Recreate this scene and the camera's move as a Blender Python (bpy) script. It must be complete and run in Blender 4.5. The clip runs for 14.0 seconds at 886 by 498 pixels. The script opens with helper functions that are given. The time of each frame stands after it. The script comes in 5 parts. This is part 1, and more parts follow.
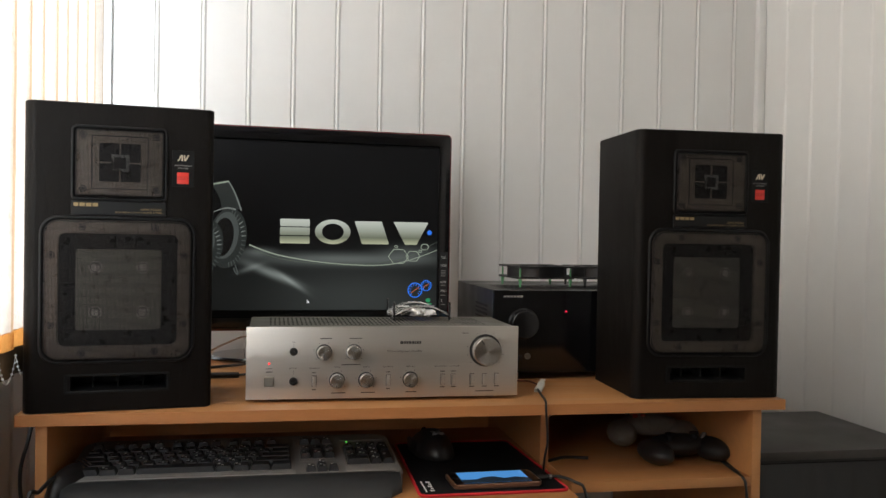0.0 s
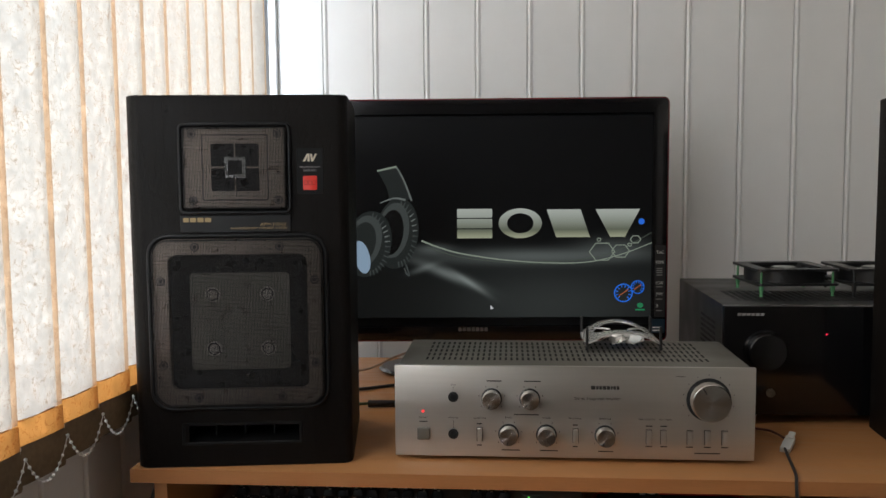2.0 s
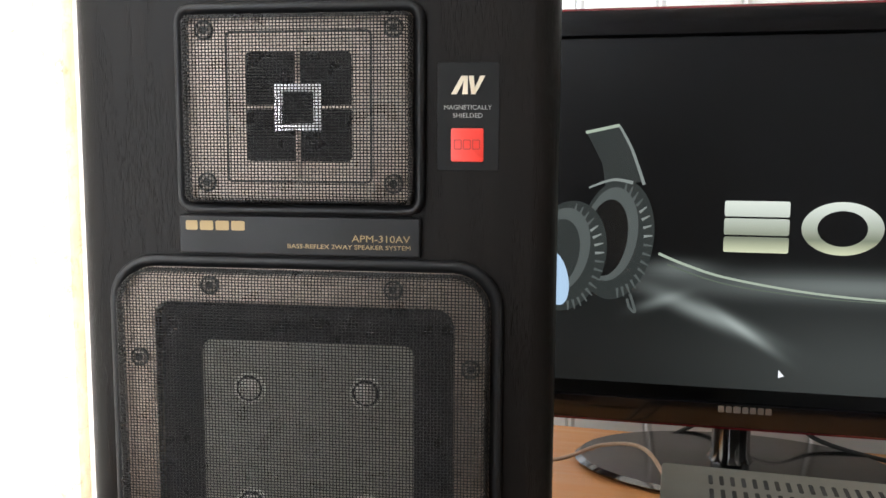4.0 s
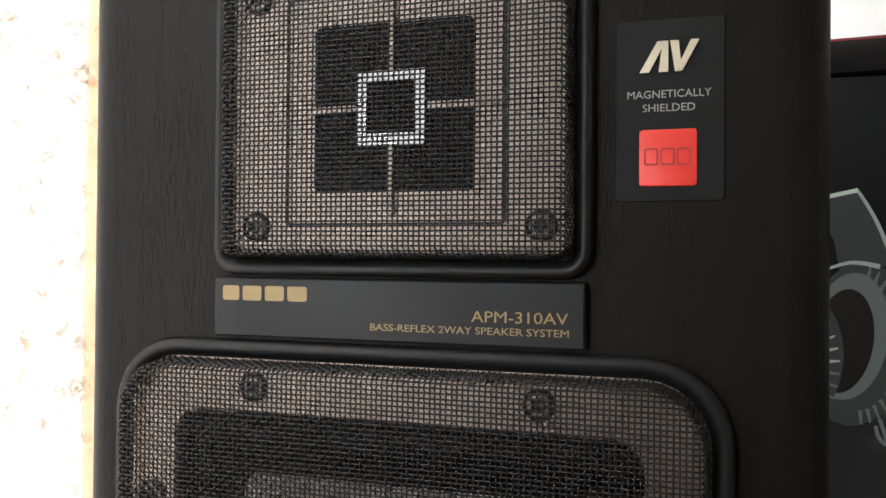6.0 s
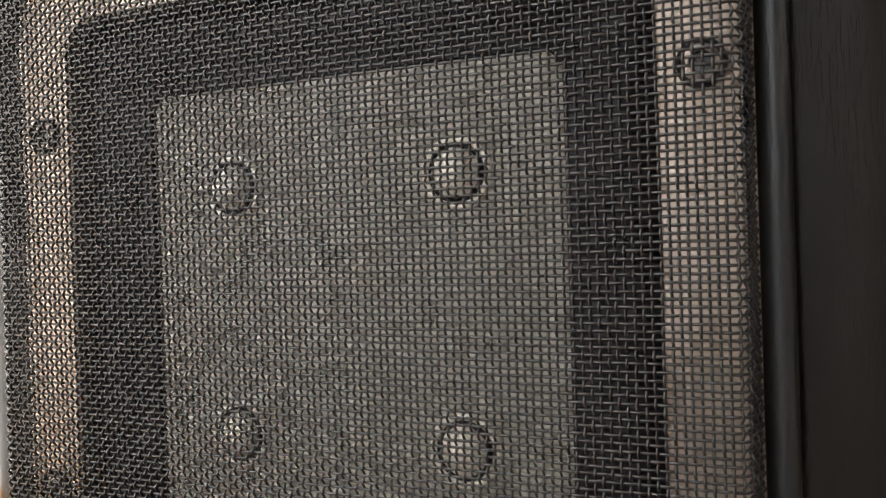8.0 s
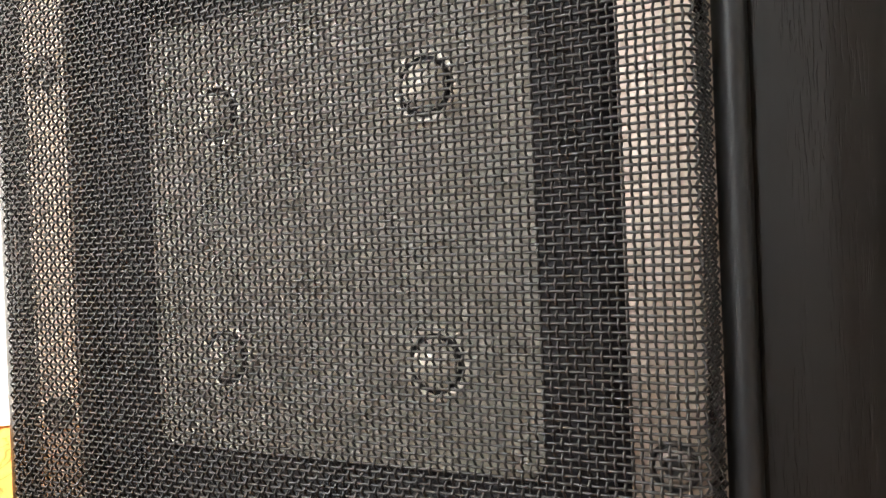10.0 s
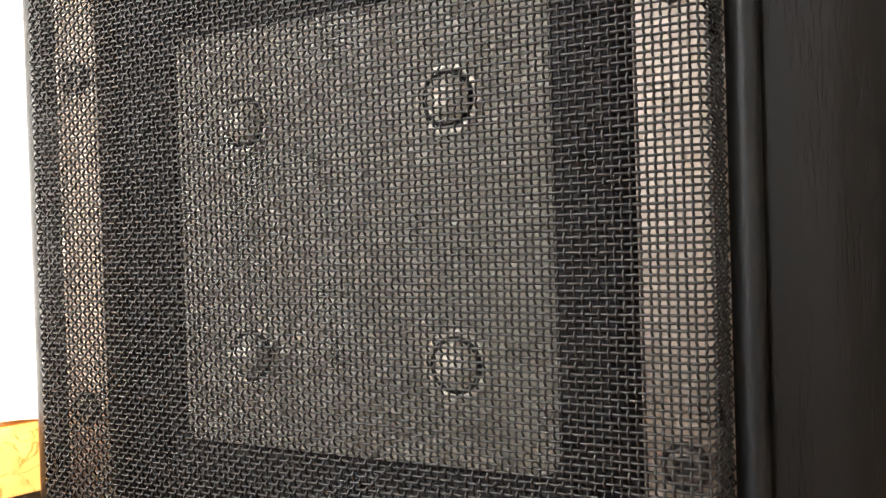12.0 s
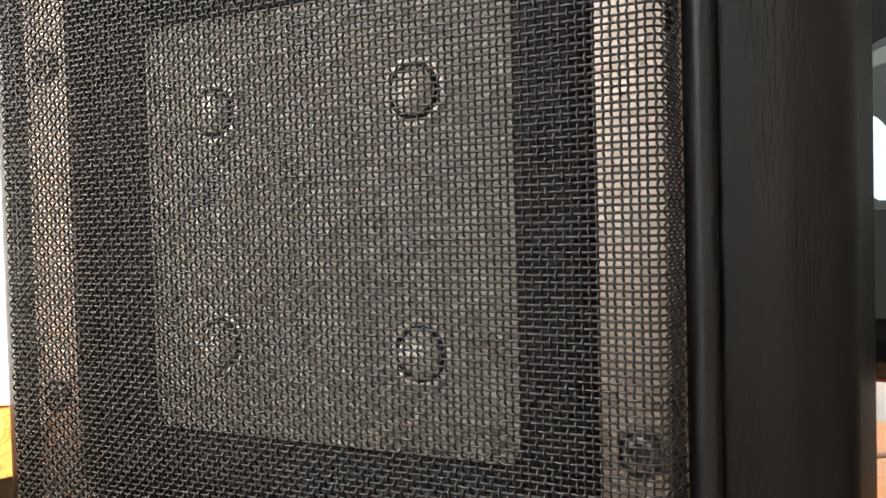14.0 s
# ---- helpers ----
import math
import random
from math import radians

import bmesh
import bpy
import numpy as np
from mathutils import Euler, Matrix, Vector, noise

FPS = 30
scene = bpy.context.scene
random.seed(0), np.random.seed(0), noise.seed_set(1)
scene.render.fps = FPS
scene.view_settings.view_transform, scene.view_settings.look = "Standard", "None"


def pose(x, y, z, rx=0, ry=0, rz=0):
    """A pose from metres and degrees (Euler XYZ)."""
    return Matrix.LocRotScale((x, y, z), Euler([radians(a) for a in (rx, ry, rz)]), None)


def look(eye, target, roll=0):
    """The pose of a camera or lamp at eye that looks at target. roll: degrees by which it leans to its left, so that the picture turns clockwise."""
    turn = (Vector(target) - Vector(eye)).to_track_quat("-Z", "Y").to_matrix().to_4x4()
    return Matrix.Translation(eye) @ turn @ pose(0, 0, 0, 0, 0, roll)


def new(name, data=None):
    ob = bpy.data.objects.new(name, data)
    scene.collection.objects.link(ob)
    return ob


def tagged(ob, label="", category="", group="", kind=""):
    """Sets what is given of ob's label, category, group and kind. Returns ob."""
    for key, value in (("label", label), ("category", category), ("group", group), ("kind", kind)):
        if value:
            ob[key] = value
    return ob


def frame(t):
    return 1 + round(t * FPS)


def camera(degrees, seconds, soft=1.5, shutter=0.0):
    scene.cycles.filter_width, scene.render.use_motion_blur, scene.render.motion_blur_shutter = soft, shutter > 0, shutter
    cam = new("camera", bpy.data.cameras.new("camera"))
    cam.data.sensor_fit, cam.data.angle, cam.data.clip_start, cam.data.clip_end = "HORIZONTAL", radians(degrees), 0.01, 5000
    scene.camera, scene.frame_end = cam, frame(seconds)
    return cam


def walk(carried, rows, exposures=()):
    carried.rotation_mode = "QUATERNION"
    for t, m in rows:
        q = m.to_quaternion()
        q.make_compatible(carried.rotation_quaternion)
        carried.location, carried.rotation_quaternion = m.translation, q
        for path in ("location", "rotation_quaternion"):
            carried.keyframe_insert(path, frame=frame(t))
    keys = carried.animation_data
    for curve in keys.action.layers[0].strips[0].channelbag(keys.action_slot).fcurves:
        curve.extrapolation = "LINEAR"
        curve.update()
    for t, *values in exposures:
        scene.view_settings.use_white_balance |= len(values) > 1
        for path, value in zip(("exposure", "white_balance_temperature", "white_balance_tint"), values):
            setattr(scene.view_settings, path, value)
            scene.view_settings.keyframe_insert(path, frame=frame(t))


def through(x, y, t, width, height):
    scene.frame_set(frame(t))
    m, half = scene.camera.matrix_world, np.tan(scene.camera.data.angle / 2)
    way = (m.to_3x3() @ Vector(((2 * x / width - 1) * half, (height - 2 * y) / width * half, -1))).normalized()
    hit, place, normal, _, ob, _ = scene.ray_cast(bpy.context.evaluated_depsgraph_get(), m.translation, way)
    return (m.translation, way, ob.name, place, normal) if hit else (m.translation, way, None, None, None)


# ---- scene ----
cam = camera(54.25, 14.0)
# seconds, x, y, z, yaw, pitch, roll; z = 0 is the top of the desk shelf
PATH = [
    (0, 0.3472, -1.2970, 0.2632, -11.08, -0.93, -1.04),
    (0.5, 0.3904, -1.2830, 0.2826, -8.78, -1.18, -0.68),
    (1, 0.4654, -1.1776, 0.3000, -5.11, -2.08, -0.25),
    (1.5, 0.4666, -1.0509, 0.3215, -0.37, -3.49, -0.13),
    (2, 0.4496, -0.9770, 0.3472, 4.43, -4.87, 0.46),
    (2.5, 0.4130, -0.8775, 0.3681, 6.54, -6.10, 0.16),
    (3, 0.3729, -0.6584, 0.3521, 9.19, -6.92, -0.70),
    (3.5, 0.3323, -0.5007, 0.3360, 13.04, -7.83, -0.56),
    (4, 0.3190, -0.3946, 0.3369, 15.43, -6.50, -0.31),
    (4.2, 0.3106, -0.3663, 0.3251, 17.73, -3.63, -0.26),
    (6.3, 0.2622, -0.2189, 0.3025, 26.77, 0.59, -0.67),
    (6.5, 0.2572, -0.2151, 0.2927, 27.02, -0.37, -0.58),
    (7, 0.2519, -0.1969, 0.2537, 28.38, -0.77, -0.40),
    (7.5, 0.2538, -0.1694, 0.2192, 30.62, 0.34, 0.45),
    (8, 0.2641, -0.1459, 0.1910, 31.86, -0.28, 1.80),
    (8.5, 0.2742, -0.1440, 0.1803, 32.00, -0.93, 2.45),
    (9, 0.2786, -0.1352, 0.1713, 35.21, -0.30, 2.84),
    (11.5, 0.2819, -0.1411, 0.1721, 35.72, -0.68, 2.04),
    (12, 0.2824, -0.1450, 0.1740, 35.82, -0.78, 1.82),
    (12.5, 0.2827, -0.1480, 0.1736, 35.81, -0.66, 1.51),
    (13, 0.2839, -0.1488, 0.1757, 35.73, -1.10, 1.70),
    (13.5, 0.2847, -0.1470, 0.1756, 35.47, -1.60, 1.93),
    (14, 0.2882, -0.1444, 0.1753, 34.86, -1.80, 1.53),
]
EXPOSURES = [(0, -0.33, 6350, 10), (1.5, -0.5, 6300, 10), (2.0, -0.85, 6200, 10), (2.5, -0.97, 6000, 10), (3.0, -1.05, 5950, 10), (3.5, -0.72, 5950, 10), (4.0, 0.38, 6150, 10), (4.4, 0.35, 6200, 10), (6.5, -0.1, 6300, 10), (7.2, 0.05, 6350, 10), (7.6, 0.38, 6350, 10), (8.0, 1.2, 6350, 10), (8.5, 1.6, 6350, 10), (9.0, 1.72, 6450, 10), (11.5, 1.5, 6450, 10), (12.5, 1.55, 6450, 10), (14.0, 1.42, 6500, 10)]
walk(cam, [(t, pose(x, y, z, 90 + tilt, lean, turn)) for t, x, y, z, turn, tilt, lean in PATH], EXPOSURES)

# ---- daylight ----
world = bpy.data.worlds.new("sky")
scene.world = world
world.use_nodes = True
wt = world.node_tree
sky = wt.nodes.new("ShaderNodeTexSky")
sky.sky_type, sky.sun_disc = "NISHITA", False
sky.sun_elevation, sky.sun_rotation = radians(41), radians(40)
wt.links.new(sky.outputs[0], wt.nodes["Background"].inputs[0])
wt.nodes["Background"].inputs[1].default_value = 0.12

sun_data = bpy.data.lights.new("sun", "SUN")
sun_data.energy, sun_data.angle, sun_data.color = 0.8, radians(12), (1.0, 0.95, 0.88)
sun = new("sun", sun_data)
sun.matrix_world = look((3.0, 3.5, 4.0), (0, 0, 0))


def window_light(name, x, y, z, size_y, size_z, watts, towards):
    """Sky light standing in a window opening."""
    data = bpy.data.lights.new(name, "AREA")
    data.shape, data.size, data.size_y = "RECTANGLE", size_y, size_z
    data.energy, data.color = watts, (0.90, 0.96, 1.0)
    ob = new(name, data)
    ob.matrix_world = look((x, y, z), (x + towards[0], y + towards[1], z + towards[2]))
    return ob


window_light("window_daylight", -0.085, -0.520, 0.785, 2.36, 1.39, 110, (1, 0, 0))


# ---- materials ----
def mat(name, color, rough=0.5, metal=0.0, vary=0.08, scale=30.0, bump=0.0, bump_scale=200.0, stretch=(1, 1, 1),
        spec=0.5, coat=0.0, rough_vary=0.1, emit=None):
    """A surface with broad and fine variation of tone and gloss, and fine relief."""
    m = bpy.data.materials.new(name)
    m.use_nodes = True
    nt = m.node_tree
    b = nt.nodes["Principled BSDF"]
    b.inputs["Metallic"].default_value = metal
    b.inputs["Specular IOR Level"].default_value = spec
    b.inputs["Coat Weight"].default_value = coat
    b.inputs["Coat Roughness"].default_value = 0.08
    tc = nt.nodes.new("ShaderNodeTexCoord")
    mp = nt.nodes.new("ShaderNodeMapping")
    mp.inputs["Scale"].default_value = stretch
    nt.links.new(tc.outputs["Object"], mp.inputs[0])
    big, fine = nt.nodes.new("ShaderNodeTexNoise"), nt.nodes.new("ShaderNodeTexNoise")
    big.inputs["Scale"].default_value, big.inputs["Detail"].default_value = scale * 0.25, 3
    fine.inputs["Scale"].default_value, fine.inputs["Detail"].default_value = scale * 3, 5
    for n in (big, fine):
        nt.links.new(mp.outputs[0], n.inputs[0])
    add = nt.nodes.new("ShaderNodeMath")
    add.operation = "ADD"
    nt.links.new(big.outputs[0], add.inputs[0])
    nt.links.new(fine.outputs[0], add.inputs[1])
    ramp = nt.nodes.new("ShaderNodeMapRange")
    ramp.inputs[1].default_value, ramp.inputs[2].default_value = 0.6, 1.4
    ramp.inputs[3].default_value, ramp.inputs[4].default_value = 1 - vary, 1 + vary
    nt.links.new(add.outputs[0], ramp.inputs[0])
    mul = nt.nodes.new("ShaderNodeVectorMath")
    mul.operation = "SCALE"
    mul.inputs[0].default_value = color[:3]
    nt.links.new(ramp.outputs[0], mul.inputs["Scale"])
    nt.links.new(mul.outputs[0], b.inputs["Base Color"])
    rr = nt.nodes.new("ShaderNodeMapRange")
    rr.inputs[1].default_value, rr.inputs[2].default_value = 0.3, 0.7
    rr.inputs[3].default_value, rr.inputs[4].default_value = max(rough - rough_vary, 0.02), min(rough + rough_vary, 1)
    nt.links.new(big.outputs[0], rr.inputs[0])
    nt.links.new(rr.outputs[0], b.inputs["Roughness"])
    if bump:
        bt = nt.nodes.new("ShaderNodeTexNoise")
        bt.inputs["Scale"].default_value, bt.inputs["Detail"].default_value = bump_scale, 4
        nt.links.new(mp.outputs[0], bt.inputs[0])
        bn = nt.nodes.new("ShaderNodeBump")
        bn.inputs["Strength"].default_value, bn.inputs["Distance"].default_value = bump, 0.001
        nt.links.new(bt.outputs[0], bn.inputs["Height"])
        nt.links.new(bn.outputs[0], b.inputs["Normal"])
    if emit:
        b.inputs["Emission Color"].default_value = (*emit[:3], 1)
        b.inputs["Emission Strength"].default_value = emit[3]
    return m


def glow(name, color, strength=1.0):
    """Something that shines: a lit picture element or a lamp."""
    m = bpy.data.materials.new(name)
    m.use_nodes = True
    b = m.node_tree.nodes["Principled BSDF"]
    b.inputs["Base Color"].default_value = (0.01, 0.01, 0.01, 1)
    b.inputs["Roughness"].default_value = 0.25
    b.inputs["Emission Color"].default_value = (*color, 1)
    b.inputs["Emission Strength"].default_value = strength
    return m


PANEL = mat("white_pvc_panel", (0.80, 0.80, 0.795), 0.30, vary=0.02, scale=8, bump=0.01, bump_scale=40, rough_vary=0.02)
# tone of the unseen rear walls, set for the light they throw back
REAR = mat("light_beige_bounce_wall", (0.44, 0.41, 0.36), 0.9, vary=0.15, scale=6, bump=0.1, bump_scale=100)
PLASTER = mat("white_ceiling_paint", (0.78, 0.77, 0.75), 0.9, vary=0.04, bump=0.1, bump_scale=300)
FLOORWOOD = mat("brown_laminate", (0.22, 0.13, 0.07), 0.45, vary=0.25, scale=12, stretch=(1, 12, 1))
BEECH = mat("beech_laminate", (0.50, 0.235, 0.088), 0.42, vary=0.10, scale=26, stretch=(1, 14, 14), bump=0.05, bump_scale=120)
BEECH_EDGE = mat("beech_edge_band", (0.47, 0.205, 0.075), 0.45, vary=0.10, scale=26, stretch=(1, 14, 14), bump=0.05, bump_scale=120)


def veneer(name, color, rough, spec):
    """Black stained ash: a smooth film with patches of short open pores along the grain."""
    m = mat(name, color, rough, vary=0.25, scale=40, stretch=(1, 1, 0.10), spec=spec, rough_vary=0.05)
    nt = m.node_tree
    b = nt.nodes["Principled BSDF"]
    tc = nt.nodes.new("ShaderNodeTexCoord")

    def grain(scale, stretch, low, high, distortion=0.0):
        mp = nt.nodes.new("ShaderNodeMapping")
        mp.inputs["Scale"].default_value = stretch
        nt.links.new(tc.outputs["Object"], mp.inputs[0])
        n = nt.nodes.new("ShaderNodeTexNoise")
        n.inputs["Scale"].default_value, n.inputs["Detail"].default_value = scale, 2
        n.inputs["Distortion"].default_value = distortion
        nt.links.new(mp.outputs[0], n.inputs[0])
        r = nt.nodes.new("ShaderNodeMapRange")
        r.inputs[1].default_value, r.inputs[2].default_value = low, high
        nt.links.new(n.outputs[0], r.inputs[0])
        return r.outputs[0]

    pores = grain(2300, (1, 1, 0.06), 0.56, 0.64, 0.2)
    patch = grain(110, (1, 1, 0.10), 0.44, 0.56)
    both = nt.nodes.new("ShaderNodeMath")
    both.operation = "MULTIPLY"
    nt.links.new(pores, both.inputs[0])
    nt.links.new(patch, both.inputs[1])
    bn = nt.nodes.new("ShaderNodeBump")
    bn.invert = True
    bn.inputs["Strength"].default_value, bn.inputs["Distance"].default_value = 0.8, 0.00022
    nt.links.new(both.outputs[0], bn.inputs["Height"])
    nt.links.new(bn.outputs[0], b.inputs["Normal"])
    return m


ASH = veneer("black_ash_veneer", (0.0060, 0.0047, 0.0040), 0.44, 0.12)
BAFFLE_PLASTIC = mat("black_satin_plastic", (0.0075, 0.0075, 0.0082), 0.46, vary=0.08, scale=60, bump=0.05, bump_scale=1500, spec=0.26)
BADGE = mat("black_badge_foil", (0.0052, 0.0052, 0.0054), 0.5, vary=0.05, spec=0.2)
BLACK = mat("black_plastic", (0.014, 0.014, 0.015), 0.42, vary=0.1, scale=60)
# near-black for slots, ribs and linings: their shade is put into the colour
DEEP = mat("cavity_shade_black", (0.005, 0.005, 0.005), 0.8, vary=0.1)
RING = mat("champagne_satin_metal", (0.41, 0.335, 0.283), 0.36, metal=0.75, vary=0.02, scale=60, rough_vary=0.02)
CONE = mat("grey_honeycomb_diaphragm", (0.325, 0.304, 0.262), 0.65, metal=0.05, vary=0.02, scale=60, rough_vary=0.02)
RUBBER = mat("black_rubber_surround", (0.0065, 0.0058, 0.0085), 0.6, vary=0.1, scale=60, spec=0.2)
DIMPLE = mat("pale_pressed_cap", (0.62, 0.58, 0.52), 0.38, metal=0.2, vary=0.04)
SCREW = mat("bronze_screw_head", (0.30, 0.26, 0.23), 0.4, metal=0.7, vary=0.1)
WIRE = mat("dark_painted_wire", (0.0095, 0.0086, 0.0082), 0.33, vary=0.15, scale=300, spec=0.33)
SILVER = mat("bright_silver", (0.42, 0.41, 0.40), 0.25, metal=1.0, vary=0.05, scale=60)
GOLD = mat("gold_print", (0.28, 0.20, 0.09), 0.45, metal=0.2, vary=0.05)
PALE_GOLD = mat("pale_gold_emblem", (0.72, 0.64, 0.48), 0.30, metal=0.5, vary=0.05)
GREY_PRINT = mat("grey_print", (0.33, 0.33, 0.32), 0.5, vary=0.05)
RED = mat("red_badge_paint", (0.72, 0.045, 0.03), 0.45, vary=0.04, scale=60)
RED_LINE = mat("dark_red_print", (0.34, 0.02, 0.015), 0.5, vary=0.04)
ALU = mat("brushed_silver_aluminium", (0.54, 0.515, 0.475), 0.36, metal=0.75, vary=0.04, scale=90, stretch=(0.03, 1, 1), bump=0.08, bump_scale=900)
TURNED = mat("turned_aluminium_cap", (0.72, 0.70, 0.67), 0.22, metal=1.0, vary=0.05, scale=40, rough_vary=0.03)
spun = TURNED.node_tree.nodes.new("ShaderNodeTangent")
spun.direction_type, spun.axis = "RADIAL", "Y"
TURNED.node_tree.links.new(spun.outputs[0], TURNED.node_tree.nodes["Principled BSDF"].inputs["Tangent"])
TURNED.node_tree.nodes["Principled BSDF"].inputs["Anisotropic"].default_value = 0.85
COVER = mat("grey_bronze_steel_cover", (0.20, 0.19, 0.165), 0.42, metal=0.5, vary=0.06, scale=60, bump=0.05, bump_scale=900)
INK = mat("dark_grey_print", (0.045, 0.042, 0.04), 0.6, vary=0.05)
GLOSS = mat("piano_black_plastic", (0.005, 0.005, 0.006), 0.14, vary=0.05, rough_vary=0.03, coat=0.4)
GLOSS_RED = mat("dark_red_clear_edge", (0.11, 0.006, 0.010), 0.12, vary=0.05, rough_vary=0.03, coat=0.5)
SHEET_BLACK = mat("black_painted_steel", (0.022, 0.022, 0.023), 0.38, vary=0.1, scale=50, bump=0.04, bump_scale=1200)
CHROME = mat("polished_aluminium", (0.85, 0.85, 0.84), 0.20, metal=0.65, vary=0.06, scale=40)
CLEAR_GREEN = mat("green_silicone", (0.10, 0.32, 0.14), 0.35, vary=0.1)
DULL_WHITE = mat("dull_white_plastic", (0.22, 0.21, 0.19), 0.45, vary=0.2)
WHITE_PLASTIC = mat("white_plastic", (0.70, 0.69, 0.66), 0.4, vary=0.05)
GREYKEY = mat("grey_keyboard_shell", (0.25, 0.24, 0.225), 0.5, vary=0.08, scale=50, bump=0.05, bump_scale=1200)
KEY = mat("black_keycap_plastic", (0.016, 0.016, 0.017), 0.5, vary=0.15, scale=90)
PALM = mat("dark_palm_rest", (0.024, 0.026, 0.028), 0.55, vary=0.1, scale=50, bump=0.1, bump_scale=1500)
KEYPRINT = mat("white_key_print", (0.85, 0.85, 0.83), 0.6, vary=0.05)
CLOTH = mat("black_cloth", (0.010, 0.010, 0.011), 0.95, vary=0.2, scale=200, bump=0.3, bump_scale=3000, spec=0.1)
RED_CLOTH = mat("red_stitched_hem", (0.62, 0.02, 0.03), 0.7, vary=0.1, scale=200, bump=0.4, bump_scale=2500)
PHONE_SIDE = mat("rose_brown_phone_case", (0.20, 0.10, 0.06), 0.35, metal=0.3, vary=0.06)
SILL = mat("brown_window_frame", (0.30, 0.15, 0.06), 0.5, vary=0.12, scale=20, stretch=(1, 0.1, 1))
BEAD = mat("pearl_plastic_beads", (0.72, 0.72, 0.70), 0.35, vary=0.04)
WIRE_TAN = mat("beige_cable", (0.30, 0.22, 0.16), 0.45, vary=0.1)


def fabric(name, tint, through, marks, sheer):
    """Crinkled translucent blind cloth with darker creases; sheer is the share of light that passes straight through."""
    m = bpy.data.materials.new(name)
    m.use_nodes = True
    nt = m.node_tree
    nt.nodes.remove(nt.nodes["Principled BSDF"])
    out = nt.nodes["Material Output"]
    tc = nt.nodes.new("ShaderNodeTexCoord")
    oi = nt.nodes.new("ShaderNodeObjectInfo")
    off = nt.nodes.new("ShaderNodeVectorMath")
    off.operation = "MULTIPLY_ADD"
    nt.links.new(oi.outputs["Random"], off.inputs[0])
    off.inputs[1].default_value = (3, 5, 7)
    nt.links.new(tc.outputs["Object"], off.inputs[2])
    warp = nt.nodes.new("ShaderNodeTexNoise")
    warp.inputs["Scale"].default_value, warp.inputs["Detail"].default_value = 95, 4
    nt.links.new(off.outputs[0], warp.inputs[0])
    cre = nt.nodes.new("ShaderNodeTexNoise")
    cre.inputs["Scale"].default_value, cre.inputs["Detail"].default_value = 100, 5
    cre.inputs["Distortion"].default_value = 0.9
    nt.links.new(off.outputs[0], cre.inputs[0])
    sub = nt.nodes.new("ShaderNodeMath")
    sub.operation = "SUBTRACT"
    sub.inputs[1].default_value = 0.5
    nt.links.new(cre.outputs[0], sub.inputs[0])
    ab = nt.nodes.new("ShaderNodeMath")
    ab.operation = "ABSOLUTE"
    nt.links.new(sub.outputs[0], ab.inputs[0])
    line = nt.nodes.new("ShaderNodeMapRange")
    line.inputs[1].default_value, line.inputs[2].default_value = 0.004, 0.024
    line.inputs[3].default_value, line.inputs[4].default_value = 1.0, 0.0
    nt.links.new(ab.outputs[0], line.inputs[0])
    mask = nt.nodes.new("ShaderNodeMapRange")
    mask.inputs[1].default_value, mask.inputs[2].default_value = 0.42, 0.52
    nt.links.new(warp.outputs[0], mask.inputs[0])
    mm = nt.nodes.new("ShaderNodeMath")
    mm.operation = "MULTIPLY"
    nt.links.new(line.outputs[0], mm.inputs[0])
    nt.links.new(mask.outputs[0], mm.inputs[1])
    m2 = nt.nodes.new("ShaderNodeMath")
    m2.operation = "MULTIPLY"
    m2.inputs[1].default_value = marks
    nt.links.new(mm.outputs[0], m2.inputs[0])
    mix = nt.nodes.new("ShaderNodeMix")
    mix.data_type = "RGBA"
    mix.inputs["A"].default_value = (*through, 1)
    mix.inputs["B"].default_value = (through[0] * 0.50, through[1] * 0.36, through[2] * 0.25, 1)
    nt.links.new(m2.outputs[0], mix.inputs["Factor"])
    tone = nt.nodes.new("ShaderNodeMapRange")
    tone.inputs[1].default_value, tone.inputs[2].default_value = 0.3, 0.7
    tone.inputs[3].default_value, tone.inputs[4].default_value = 0.86, 1.10
    nt.links.new(warp.outputs[0], tone.inputs[0])
    sc = nt.nodes.new("ShaderNodeVectorMath")
    sc.operation = "SCALE"
    nt.links.new(mix.outputs["Result"], sc.inputs[0])
    nt.links.new(tone.outputs[0], sc.inputs["Scale"])
    tr = nt.nodes.new("ShaderNodeBsdfTranslucent")
    nt.links.new(sc.outputs[0], tr.inputs[0])
    df = nt.nodes.new("ShaderNodeBsdfDiffuse")
    df.inputs[0].default_value = (*tint, 1)
    bn = nt.nodes.new("ShaderNodeBump")
    bn.inputs["Strength"].default_value, bn.inputs["Distance"].default_value = 0.6, 0.002
    nt.links.new(warp.outputs[0], bn.inputs["Height"])
    nt.links.new(bn.outputs[0], df.inputs["Normal"])
    ms = nt.nodes.new("ShaderNodeMixShader")
    ms.inputs[0].default_value = 0.5
    nt.links.new(df.outputs[0], ms.inputs[1])
    nt.links.new(tr.outputs[0], ms.inputs[2])
    clear = nt.nodes.new("ShaderNodeBsdfTransparent")
    nt.links.new(sc.outputs[0], clear.inputs[0])
    weave_mix = nt.nodes.new("ShaderNodeMixShader")
    weave_mix.inputs[0].default_value = sheer
    nt.links.new(ms.outputs[0], weave_mix.inputs[1])
    nt.links.new(clear.outputs[0], weave_mix.inputs[2])
    nt.links.new(weave_mix.outputs[0], out.inputs[0])
    return m


